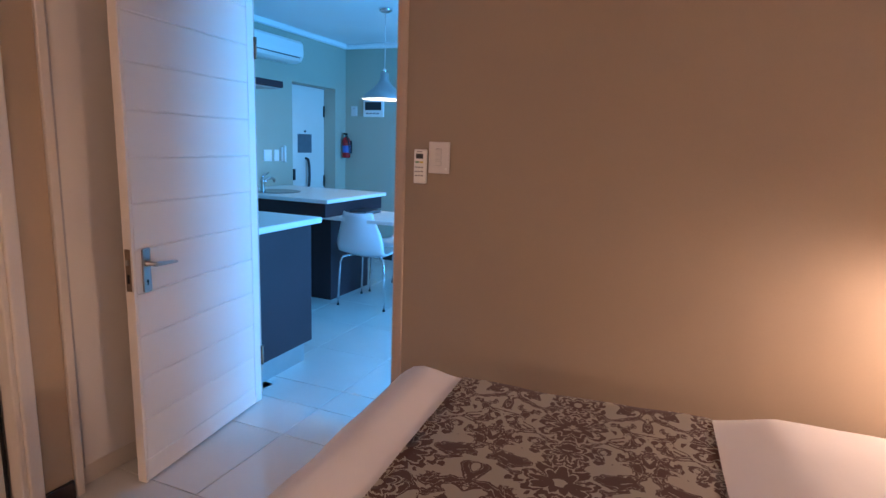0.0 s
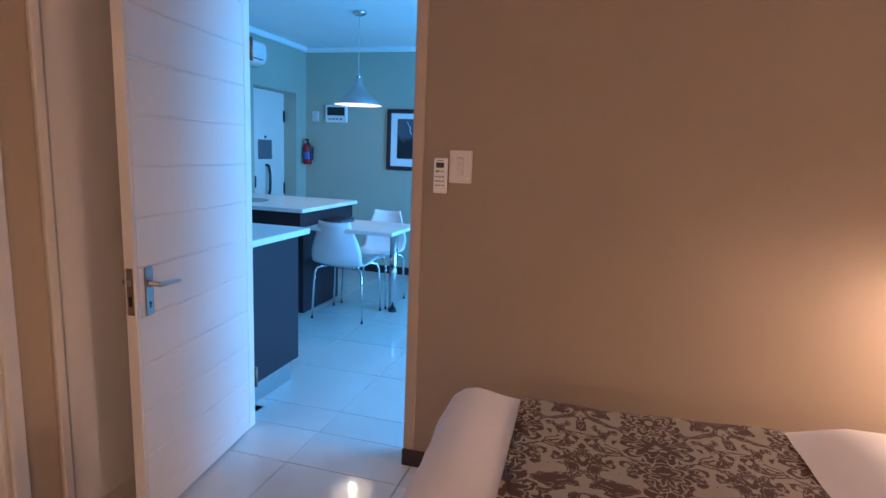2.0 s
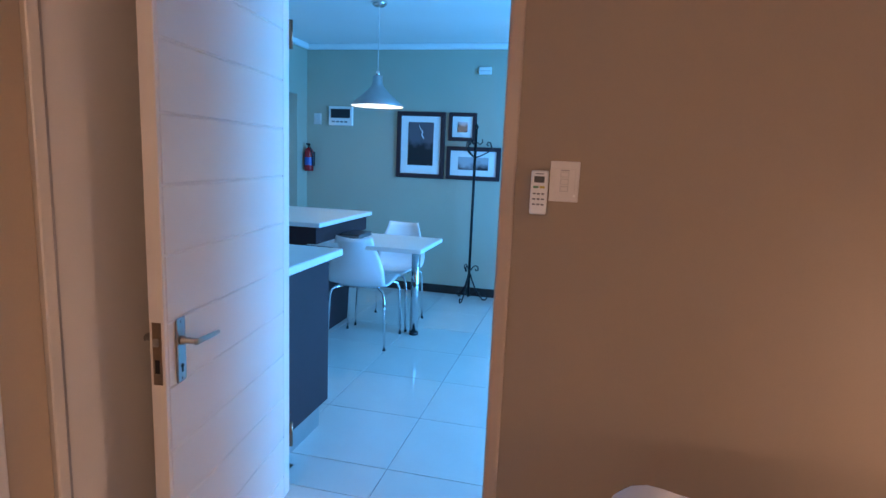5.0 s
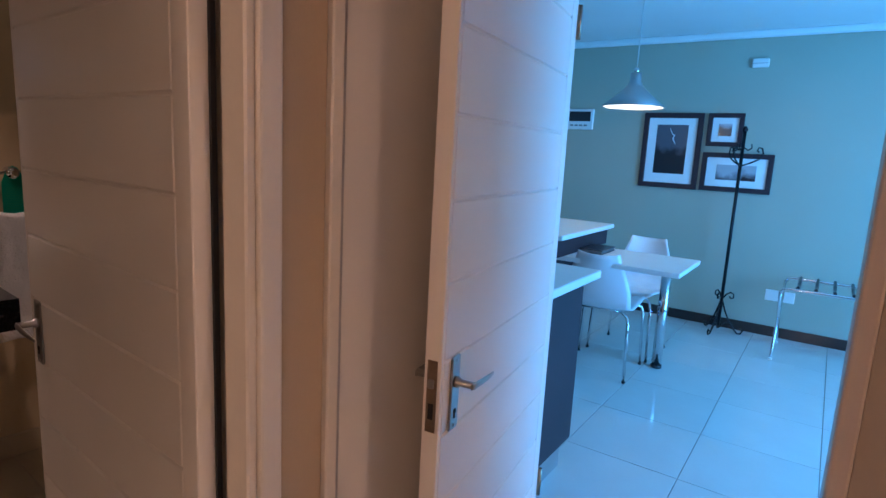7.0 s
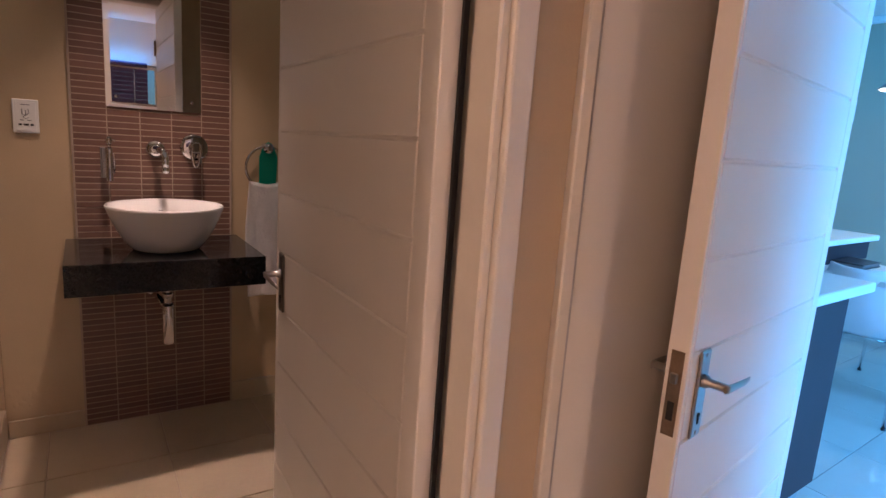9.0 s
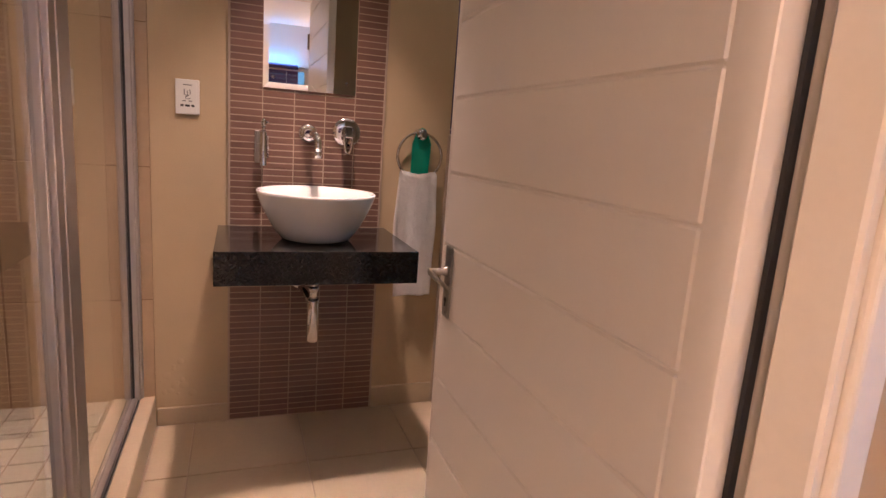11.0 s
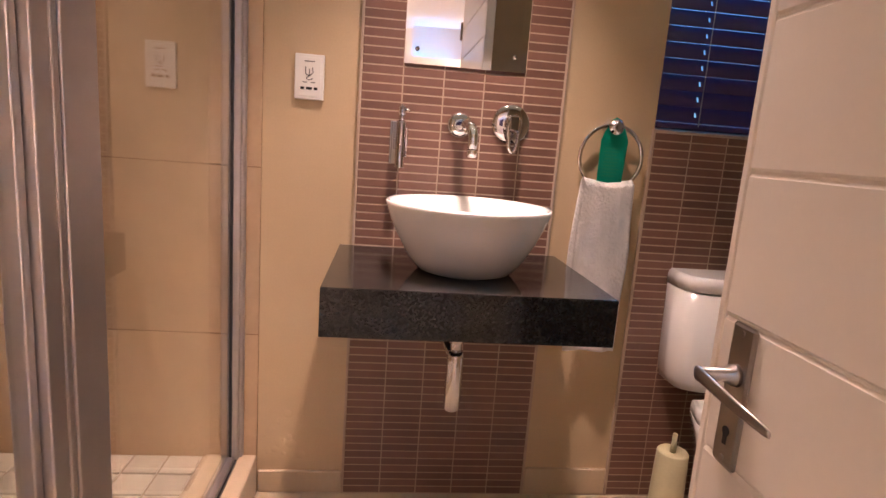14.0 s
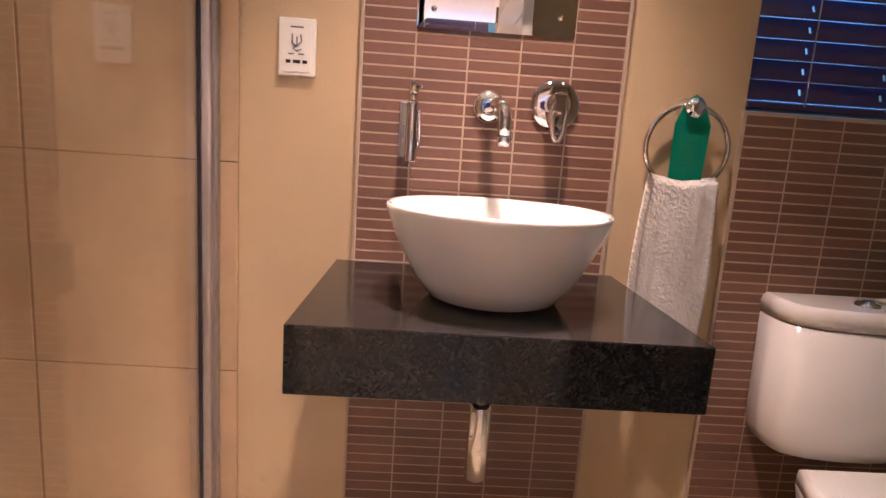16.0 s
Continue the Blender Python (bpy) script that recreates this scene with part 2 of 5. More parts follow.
def photo_mat(name, horizon, low, high, seed):
    """A grey landscape print: pale sky over a dark ridge, in the picture's own plane."""
    m = mat(name, (0.2, 0.2, 0.2), 0.25, vary=0.1, bump=0.0)
    n, l = m.node_tree.nodes, m.node_tree.links
    tc = n.new("ShaderNodeTexCoord")
    nz = n.new("ShaderNodeTexNoise")
    nz.noise_dimensions = "4D"
    nz.inputs["W"].default_value = seed
    nz.inputs["Scale"].default_value, nz.inputs["Detail"].default_value = 9, 8
    l.new(tc.outputs["Object"], nz.inputs["Vector"])
    sep = n.new("ShaderNodeSeparateXYZ")
    l.new(tc.outputs["Object"], sep.inputs[0])
    a = n.new("ShaderNodeMath")
    a.operation = "MULTIPLY_ADD"
    l.new(nz.outputs["Fac"], a.inputs[0])
    a.inputs[1].default_value = 0.22
    l.new(sep.outputs[2], a.inputs[2])
    ramp = n.new("ShaderNodeValToRGB")
    l.new(a.outputs[0], ramp.inputs[0])
    e = ramp.color_ramp.elements
    e[0].position, e[0].color = max(0.0, horizon - 0.03), (*low, 1)
    e[1].position, e[1].color = horizon + 0.03, (*high, 1)
    l.new(ramp.outputs[0], n["Principled BSDF"].inputs["Base Color"])
    return m


# ---------------------------------------------------------------- mesh helpers
def bx(bm, x0, y0, z0, x1, y1, z1, r=0.0, seg=1):
    x0, x1, y0, y1, z0, z1 = min(x0, x1), max(x0, x1), min(y0, y1), max(y0, y1), min(z0, z1), max(z0, z1)
    v = [bm.verts.new(c) for c in ((x0, y0, z0), (x1, y0, z0), (x1, y1, z0), (x0, y1, z0), (x0, y0, z1), (x1, y0, z1), (x1, y1, z1), (x0, y1, z1))]
    f = [bm.faces.new([v[i] for i in q]) for q in ((3, 2, 1, 0), (4, 5, 6, 7), (0, 1, 5, 4), (1, 2, 6, 5), (2, 3, 7, 6), (3, 0, 4, 7))]
    if r:
        edges = list({e for q in f for e in q.edges})
        bmesh.ops.bevel(bm, geom=edges, offset=r, segments=seg, affect="EDGES", profile=0.5)
    return bm


def box(*c, r=0.0, seg=1):
    return bx(bmesh.new(), *c, r=r, seg=seg)


def tube(pts, r, n=10, bm=None, closed=False, caps=True):
    bm = bm or bmesh.new()
    pts = [Vector(p) for p in pts]
    rs = r if isinstance(r, (list, tuple)) else [r] * len(pts)
    rings, side = [], None
    for i, p in enumerate(pts):
        if closed:
            d = pts[(i + 1) % len(pts)] - pts[i - 1]
        else:
            d = pts[min(i + 1, len(pts) - 1)] - pts[max(i - 1, 0)]
        d.normalize()
        if side is None:
            side = d.orthogonal().normalized()
        side = (side - d * side.dot(d)).normalized()
        up = d.cross(side)
        rings.append([bm.verts.new(p + rs[i] * (math.cos(k * math.tau / n) * side + math.sin(k * math.tau / n) * up)) for k in range(n)])
    m = len(rings)
    for i in range(m if closed else m - 1):
        for k in range(n):
            f = bm.faces.new((rings[i][k], rings[i][(k + 1) % n], rings[(i + 1) % m][(k + 1) % n], rings[(i + 1) % m][k]))
            f.smooth = True
    if caps and not closed:
        bm.faces.new(rings[0][::-1])
        bm.faces.new(rings[-1])
    return bm


def lathe(profile, n=32, bm=None, center=(0, 0, 0), sx=1.0, sy=1.0):
    bm = bm or bmesh.new()
    c = Vector(center)
    rings = []
    for r, z in profile:
        if r < 1e-6:
            rings.append([bm.verts.new(c + Vector((0, 0, z)))])
        else:
            rings.append([bm.verts.new(c + Vector((sx * r * math.cos(k * math.tau / n), sy * r * math.sin(k * math.tau / n), z))) for k in range(n)])
    for a, b in zip(rings, rings[1:]):
        for k in range(n):
            q = []
            for v in (a[k % len(a)], a[(k + 1) % len(a)], b[(k + 1) % len(b)], b[k % len(b)]):
                if v not in q:
                    q.append(v)
            if len(q) > 2:
                bm.faces.new(q).smooth = True
    bmesh.ops.recalc_face_normals(bm, faces=bm.faces)
    return bm


def mesh_of(name, bm, material):
    me = bpy.data.meshes.new(name)
    bm.to_mesh(me)
    bm.free()
    me.materials.append(material)
    return me


def part(name, bm, material, parent=None, label="", m=None):
    ob = new(name, mesh_of(name, bm, material))
    if parent:
        ob.parent = parent
    if m is not None:
        ob.matrix_basis = m
    return tagged(ob, label) if label else ob


def thing(name, m, label, category, group=""):
    ob = new(name)
    ob.empty_display_size = 0.1
    ob.matrix_basis = m
    return tagged(ob, label, category, group)


def structure(name, bm, material, label, category, m=None):
    return tagged(part(name, bm, material, m=m), label, category, kind="structure")


def turned(bm, m):
    bmesh.ops.transform(bm, matrix=m, verts=bm.verts)
    return bm


I4 = Matrix.Identity(4)

# ---------------------------------------------------------------- setting
tan_paint = mat("tan_wall_paint", (0.46, 0.335, 0.22), 0.6, vary=0.05, scale=1.6, fine=220, bump=0.12)
CEIL = 2.44
HEAD = 2.06
structure("floor", box(-6.4, -1.6, -0.12, -0.4, 7.3, -0.005), grout, "grey grout bed under the floor tiles", "floor")


def walls(name, boxes, material, label):
    bm = bmesh.new()
    for b in boxes:
        bx(bm, *b)
    return structure(name, bm, material, label, "wall")


walls("wall_bedroom_north", [(-2.95, 3.43, 0, -0.55, 3.55, CEIL), (-3.85, 3.43, HEAD, -2.95, 3.55, CEIL)], paint, "taupe painted wall with a doorway through it")
walls("wall_bathroom_north", [(-6.2, 3.43, 0, -3.85, 3.55, CEIL)], paint, "painted partition between bathroom and kitchen")
walls("wall_bathroom_door", [(-3.98, -1.5, 0, -3.87, 1.46, CEIL), (-3.98, 2.40, 0, -3.87, 2.538, CEIL), (-3.98, 1.46, HEAD, -3.87, 2.40, CEIL), (-3.98, 2.538, 0, -3.94, 3.43, CEIL), (-3.94, 2.538, 2.30, -3.87, 3.43, CEIL)], tan_paint, "taupe painted wall round the bathroom doorway")
walls("wall_bedroom_south", [(-3.98, -1.62, 0, -0.55, -1.5, CEIL)], paint, "plain taupe bedroom wall")
walls("wall_bedroom_east", [(-0.55, -1.6, 0, -0.40, 1.0, CEIL), (-0.55, 1.0, 0, -0.40, 2.46, 1.1), (-0.55, 1.0, 1.95, -0.40, 2.46, CEIL), (-0.55, 2.46, 0, -0.40, 3.55, CEIL)], pale_paint, "taupe bedroom wall with a window opening")
walls("wall_living_west", [(-5.70, 3.55, 0, -5.55, 6.09, CEIL), (-5.70, 6.09, 1.93, -5.55, 6.87, CEIL), (-5.70, 6.87, 0, -5.55, 7.08, CEIL)], living_paint, "beige kitchen wall with a recessed entrance")
walls("wall_living_north", [(-5.70, 7.08, 0, -0.40, 7.22, CEIL)], living_paint, "beige living room wall hung with pictures")
walls("wall_living_east", [(-0.55, 3.55, 0, -0.40, 3.75, CEIL), (-0.55, 5.75, 0, -0.40, 7.08, CEIL), (-0.55, 3.75, 2.15, -0.40, 5.75, CEIL)], living_paint, "beige wall round the glazed balcony opening")
structure("ceiling", box(-6.4, -1.62, CEIL, -0.4, 7.22, CEIL + 0.12), ceiling_paint, "plain white painted ceiling", "ceiling")


def cornice(name, x0, y0, x1, y1):
    bm = bmesh.new()
    bx(bm, x0, y0, CEIL - 0.055, x1, y1, CEIL, r=0.012)
    return structure(name, bm, ceiling_paint, "white moulded cornice under the ceiling", "cornice")


cornice("trim_cornice_north", -5.55, 7.03, -0.55, 7.08)
cornice("trim_cornice_west", -5.55, 3.55, -5.50, 7.03)
structure("baseboard_living_north", box(-5.55, 7.066, 0, -0.55, 7.08, 0.085, r=0.003), dark_skirting, "dark glossy tile skirting along the wall", "skirting")
structure("baseboard_bedroom_north", box(-2.999, 3.409, 0, -0.55, 3.4235, 0.075, r=0.003), dark_skirting, "dark glossy tile skirting along the wall", "skirting")
structure("baseboard_bathroom_door", box(-3.87, 2.424, 0, -3.856, 2.532, 0.075, r=0.003), dark_skirting, "short piece of dark skirting beside the door frame", "skirting")
# doorway linings
jamb_paint = mat("jamb_paint", (0.45, 0.34, 0.26), 0.4, vary=0.05, scale=5, bump=0.06)
bm = box(-3.0, 3.424, 0.0, -2.9505, 3.56, HEAD, r=0.008, seg=2)
bx(bm, -3.85, 3.44, HEAD - 0.045, -3.0, 3.56, HEAD, r=0.004)
bx(bm, -3.895, 3.505, 0, -3.84, 3.56, HEAD, r=0.004)
structure("trim_bedroom_doorway", bm, jamb_paint, "painted timber lining of the bedroom doorway", "door frame")
bm = box(-3.985, 2.372, 0, -3.846, 2.420, HEAD + 0.04, r=0.006, seg=2)
bx(bm, -3.92, 2.352, 0, -3.856, 2.373, HEAD, r=0.004)
bx(bm, -3.985, 1.40, 0, -3.846, 1.46, HEAD + 0.04, r=0.006)
bx(bm, -3.985, 1.46, HEAD - 0.01, -3.846, 2.372, HEAD + 0.04, r=0.006)
# black strip painted as the shade in the hinge-side gap, no real seal
structure("trim_door_seal", box(-3.9345, 2.341, 0, -3.9285, 2.3515, 2.03), black_gap, "dark strip painted as the shade between door and frame", "door seal")
structure("trim_bathroom_doorway", bm, frame_paint, "white painted timber frame of the bathroom doorway", "door frame")

# ---------------------------------------------------------------- doors


def lever_set(parent, m, mirror=1):
    """Narrow back plate with a keyhole and a tapered lever; local x along the door, y out of its face."""
    plate = part("handle_plate", turned(box(-0.021, 0, -0.085, 0.021, 0.006, 0.085, r=0.004), m), satin, parent, "satin nickel back plate")
    part("spindle", turned(lathe([(0.0, 0.0), (0.013, 0.0), (0.0125, 0.006), (0.0082, 0.012), (0.0082, 0.046), (0.0, 0.048)], 18), m @ pose(0, 0.006, 0.026, -90, 0, 0)), satin, plate, "round satin nickel neck")
    bar = bmesh.new()
    rings = []
    for x, w, h, out, drop in ((-0.010, 0.003, 0.007, 0.048, 0.0), (0.0, 0.0042, 0.0088, 0.05, 0.0), (0.03, 0.0036, 0.0082, 0.052, -0.001), (0.075, 0.003, 0.007, 0.052, -0.004), (0.112, 0.0022, 0.0055, 0.047, -0.009), (0.118, 0.0012, 0.0035, 0.046, -0.010)):
        rings.append([bar.verts.new((x * mirror, out + w * math.cos(k * math.tau / 8), 0.026 + drop + h * math.sin(k * math.tau / 8))) for k in range(8)])
    for ra, rb in zip(rings, rings[1:]):
        for k in range(8):
            bar.faces.new((ra[k], ra[(k + 1) % 8], rb[(k + 1) % 8], rb[k])).smooth = True
    bar.faces.new(rings[0][::-1])
    bar.faces.new(rings[-1])
    bmesh.ops.recalc_face_normals(bar, faces=bar.faces)
    part("lever", turned(bar, m), satin, plate, "flat tapered satin nickel lever")
    part("keyhole", turned(tube([(0, 0.0062, -0.042), (0, 0.0075, -0.042)], 0.006, 10, bm=box(-0.003, 0.0062, -0.058, 0.003, 0.0075, -0.042)), m), black_gap, plate)
    for z in (-0.075, 0.075):
        part("screw", turned(tube([(0, 0.006, z), (0, 0.008, z)], 0.004, 8), m), satin, plate)


def board_door(m, width, label, groove_side):
    """A flush door of horizontal boards: local x from hinge to latch, y the leaf's thickness (0 to 0.04)."""
    door = thing("door", m, label, "door")
    pitch = 0.168
    edges = [0.006] + [0.101 + pitch * k for k in range(12)]
    edges = [e for e in edges if e < 1.99] + [2.03]
    part("stile", box(0, 0, 0.006, 0.055, 0.04, 2.03, r=0.002), white_paint, door)
    part("stile", box(width - 0.012, 0, 0.006, width, 0.04, 2.03, r=0.002), white_paint, door)
    part("core", box(0.05, 0.0042, 0.008, width - 0.01, 0.0358, 2.028), white_paint, door)
    for a, b in zip(edges, edges[1:]):
        part("board", box(0.056, 0, a + 0.0017, width - 0.0125, 0.04, b - 0.0017, r=0.0035), white_paint, door)
    latch = part("latch_plate", box(width, 0.008, 0.785, width + 0.002, 0.032, 0.945, r=0.0008), brass_plate, door, "aged metal latch plate")
    part("latch_bolt", box(width + 0.002, 0.013, 0.885, width + 0.009, 0.027, 0.905, r=0.002), satin, latch)
    part("latch_slot", box(width + 0.0021, 0.014, 0.815, width + 0.0028, 0.026, 0.85), black_gap, latch)
    lever_set(door, Matrix.Translation((width - 0.062, 0.04, 0.857)), -1)
    lever_set(door, Matrix.Translation((width - 0.062, 0.0, 0.857)) @ pose(0, 0, 0, 0, 0, 180), 1)
    for z in (0.25, 1.78):
        part("hinge", tube([(-0.004, 0.046, z - 0.05), (-0.004, 0.046, z + 0.05)], 0.007, 10, bm=box(-0.012, 0.0415, z - 0.05, 0.004, 0.0445, z + 0.05)), brass_plate, door, "aged metal butt hinge")
    return door


# bedroom door stands open against the cupboard
board_door(pose(-3.837, 3.494, 0, 0, 0, -82.8), 0.80, "white painted board door standing open beside the cupboard", 1)
# bathroom door stands open into the bathroom
board_door(pose(-3.937, 2.350, 0, 0, 0, 176.0), 0.85, "white painted board door standing open into the bathroom", 1)

# built-in cupboard behind the bedroom door
cup = thing("built_in_cupboard", I4, "white built-in cupboard with flat doors and recessed plinth", "cupboard")
part("side_strip", box(-3.939, 2.539, 0.0, -3.856, 2.570, 2.30, r=0.003), frame_paint, cup)
part("door_panel", box(-3.90, 2.580, 0.10, -3.868, 2.995, 2.28, r=0.003), white_paint, cup)
part("door_panel", box(-3.90, 3.0, 0.10, -3.868, 3.42, 2.28, r=0.003), white_paint, cup)
part("carcass", box(-3.939, 2.572, 0.09, -3.902, 3.425, 2.29), frame_paint, cup)
part("plinth", box(-3.93, 2.572, 0.0, -3.905, 3.42, 0.088), frame_paint, cup, "dull plinth set back under the doors")
# grey filler whose colour stands in for the shaded gap beside the door panel
part("edge_trim", box(-3.875, 2.5705, 0.1, -3.862, 2.5795, 2.28), alu, cup, "grey strip standing in for the shaded gap")

# ---------------------------------------------------------------- bedroom things
bed = thing("bed", pose(-2.559, 1.533, 0, 0, 0, 4), "double bed made up with smooth white linen", "bed")
part("base", box(0.10, 0.08, 0.0, 1.9, 1.22, 0.34, r=0.02), linen, bed, "pale bed base")


def quilt():
    """A duvet over the mattress: rounded shoulders, soft folds at the hanging sides."""
    bm = bmesh.new()
    lx, ly, top = 1.92, 1.30, 0.668
    nx, ny = 72, 60
    def shape(s, n, length, flare):
        t = s / n
        hang = 0.28
        total = length + 2 * hang
        d = t * total - hang
        if d < 0:
            return -flare * (-d / hang) ** 0.7, d
        if d > length:
            return length + flare * ((d - length) / hang), length - d
        return d, 0
    grid = []
    for i in range(nx + 1):
        row = []
        for j in range(ny + 1):
            x, hx = shape(i, nx, lx, 0.055)
            y, hy = shape(j, ny, ly, 0.02)
            ex, ey = min(x, lx - x), min(y, ly - y)
            r = 0.08
            z = top
            for e in (ex, ey):
                if e < r:
                    z -= r - math.sqrt(max(0.0, r * r - (r - max(e, 0)) ** 2)) if e > 0 else r
            down = min(hx, hy)
            z = max(0.20, z + down * 1.2)
            p = Vector((x, y, 0))
            w = noise.noise(p * 3.1) * 0.012 + noise.noise(p * 9.0) * 0.004
            out = 0.018 * noise.noise(Vector((x * 7, y * 7, 2))) if down < 0 else 0
            z += w + (0.022 * math.exp(-((x - 0.10) / 0.07) ** 2) + 0.034 * min(1.0, max(0.0, (x - 0.90) / 0.16)) if down >= 0 else 0)
            row.append(bm.verts.new((x + (out if hx < 0 else 0), y + (out if hy < 0 else 0), z)))
        grid.append(row)
    for i in range(nx):
        for j in range(ny):
            bm.faces.new((grid[i][j], grid[i + 1][j], grid[i + 1][j + 1], grid[i][j + 1])).smooth = True
    return bm


def top_z(x, y):
    lx, ly, top, r = 1.92, 1.30, 0.668, 0.08
    z = top
    for e in (min(x, lx - x), min(y, ly - y)):
        if e < r:
            z -= r - math.sqrt(max(0.0, r * r - (r - max(e, 0)) ** 2)) if e > 0 else r
    p = Vector((x, y, 0))
    return z + noise.noise(p * 3.1) * 0.012 + noise.noise(p * 9.0) * 0.004


part("duvet", quilt(), linen, bed, "smooth white duvet")
for y in (0.07, 0.66):
    pb = lathe([(0.0, -0.07), (0.16, -0.06), (0.27, -0.02), (0.285, 0.0), (0.27, 0.03), (0.16, 0.075), (0.0, 0.085)], 28, sx=0.8, sy=1.05, center=(1.64, y + 0.28, 0.74))
    part("pillow", pb, linen, bed)


def runner():
    bm = bmesh.new()
    n, m_ = 24, 70
    rows = []
    for j in range(m_ + 1):
        y = -0.02 + 1.34 * j / m_
        row = []
        for i in range(n + 1):
            x = 0.23 + 0.685 * i / n + 0.025 * (y - 1.3)
            z = top_z(x, min(max(y, 0.002), 1.298)) + 0.007
            if y < 0.0 or y > 1.30:
                z -= 0.05
            row.append(bm.verts.new((x, y, z)))
        rows.append(row)
    for a, b in zip(rows, rows[1:]):
        for i in range(n):
            bm.faces.new((a[i], a[i + 1], b[i + 1], b[i])).smooth = True
    bmesh.ops.solidify(bm, geom=bm.faces[:], thickness=-0.004)
    return bm


run = part("bed_runner", runner(), damask, m=pose(-2.559, 1.533, 0, 0, 0, 4))
tagged(run, "brown floral damask bed runner laid across white duvet", "bed runner")


def bedside(y, n):
    t = thing("bedside_table", pose(-0.82, y, 0), "dark wooden bedside table beside the bed", "table", "bedside tables")
    part("top", box(-0.2, -0.22, 0.50, 0.25, 0.22, 0.53, r=0.004), wenge, t)
    part("body", box(-0.18, -0.2, 0.12, 0.25, 0.2, 0.499, r=0.003), wenge, t)
    for sx in (-0.15, 0.22):
        for sy in (-0.17, 0.17):
            part("leg", box(sx - 0.02, sy - 0.02, 0, sx + 0.02, sy + 0.02, 0.12), wenge, t)
    l = thing("table_lamp", pose(-0.80, y, 0.531), "small table lamp with a pale drum shade", "lamp", "bedside lamps")
    part("base", lathe([(0.0, 0), (0.07, 0), (0.07, 0.015), (0.015, 0.03), (0.012, 0.54), (0.0, 0.54)], 24), satin, l)
    bm = lathe([(0.15, 0.48), (0.11, 0.72)], 32)
    bmesh.ops.solidify(bm, geom=bm.faces[:], thickness=0.003)
    part("shade", bm, shade_mat, l, "pale fabric shade")
    return t


def shade_cloth():
    m = bpy.data.materials.new("lamp_shade_fabric")
    m.use_nodes = True
    n, l = m.node_tree.nodes, m.node_tree.links
    mx_ = n.new("ShaderNodeMixShader")
    a = n.new("ShaderNodeBsdfTranslucent")
    b = n.new("ShaderNodeBsdfDiffuse")
    a.inputs[0].default_value = b.inputs[0].default_value = (0.85, 0.78, 0.66, 1)
    l.new(a.outputs[0], mx_.inputs[1])
    l.new(b.outputs[0], mx_.inputs[2])
    l.new(mx_.outputs[0], n["Material Output"].inputs[0])
    return m


shade_mat = shade_cloth()
bedside(3.10, 0)
# unseen standing lamps, added only to carry the bedroom fill lights
for place in ((-1.1, -1.2), (-3.5, -1.25)):
    fl = thing("floor_lamp", pose(*place, 0), "unseen standing lamp added as bedroom fill light", "lamp", "bedroom floor lamps")
    part("base", lathe([(0.0, 0), (0.14, 0), (0.14, 0.02), (0.02, 0.03), (0.0, 0.03)], 28), satin, fl)
    part("pole", tube([(0, 0, 0.03), (0, 0, 1.62)], 0.012, 12), satin, fl)
    part("bulb", lathe([(0.0, 1.62), (0.02, 1.63), (0.05, 1.70), (0.04, 1.75), (0.0, 1.77)], 18), glow, fl, "lit globe")

# bedroom window and its blind
win = structure("window_1", box(-0.47, 1.0, 1.1, -0.43, 2.46, 1.14, r=0.003), frame_paint, "aluminium framed bedroom window behind a blind", "window")
for c in ((-0.47, 1.0, 1.91, -0.43, 2.46, 1.95), (-0.47, 1.0, 1.14, -0.43, 1.04, 1.91), (-0.47, 2.42, 1.14, -0.43, 2.46, 1.91), (-0.47, 1.66, 1.14, -0.43, 1.69, 1.91)):
    part("window_frame", box(*c), frame_paint, win)


def blind(m, width, height, label, slat_tilt, pitch=0.05):
    """A timber slatted blind: local x along the slats, z up from the bottom rail, y out of the window."""
    b = thing("slatted_blind", m, label, "blind")
    n = int(height / pitch)
    cords = (0.14, width / 2, width - 0.14) if width > 1 else (0.13, 0.323, width - 0.17)
    sl = bmesh.new()
    ends = [0.0] + [e for c in cords for e in (c - 0.0035, c + 0.0035)] + [width]
    for e0, e1 in zip(ends[::2], ends[1::2]):
        bx(sl, e0, -0.025, -0.0015, e1, 0.025, 0.0015)
    for c in cords:
        bx(sl, c - 0.0035, -0.025, -0.0015, c + 0.0035, -0.008, 0.0015)
        bx(sl, c - 0.0035, 0.008, -0.0015, c + 0.0035, 0.025, 0.0015)
    turned(sl, Matrix.Rotation(radians(slat_tilt), 4, "X"))
    me = mesh_of("slat", sl, blind_slat_mat)
    for k in range(n):
        o = new("slat", me)
        o.parent = b
        o.location = (0, 0, 0.045 + pitch * k)
    part("bottom_rail", box(0, -0.024, 0, width, 0.024, 0.018, r=0.003), blind_slat_mat, b)
    part("head_rail", box(0, -0.03, height + 0.02, width, 0.03, height + 0.07, r=0.003), blind_slat_mat, b)
    for fx in cords:
        part("ladder_cord", tube([(fx, 0.027, 0.01), (fx, 0.027, height + 0.03)], 0.0015, 6, bm=tube([(fx, -0.027, 0.01), (fx, -0.027, height + 0.03)], 0.0015, 6)), cord_mat, b, "pale cord")
    return b


blind(pose(-0.585, 0.97, 1.08, 0, 0, 90), 1.37, 0.82, "dark brown slatted blind lowered over the bedroom window", 66)

# switch and remote control by the doorway


plastic_cream = mat("cream_plastic", (0.66, 0.61, 0.57), 0.35, vary=0.03, bump=0.0)
# grey that paints the shade in the gaps round the rockers
gap_shade_grey = mat("painted_gap_shade", (0.48, 0.45, 0.43), 0.6, vary=0.1, bump=0.0)


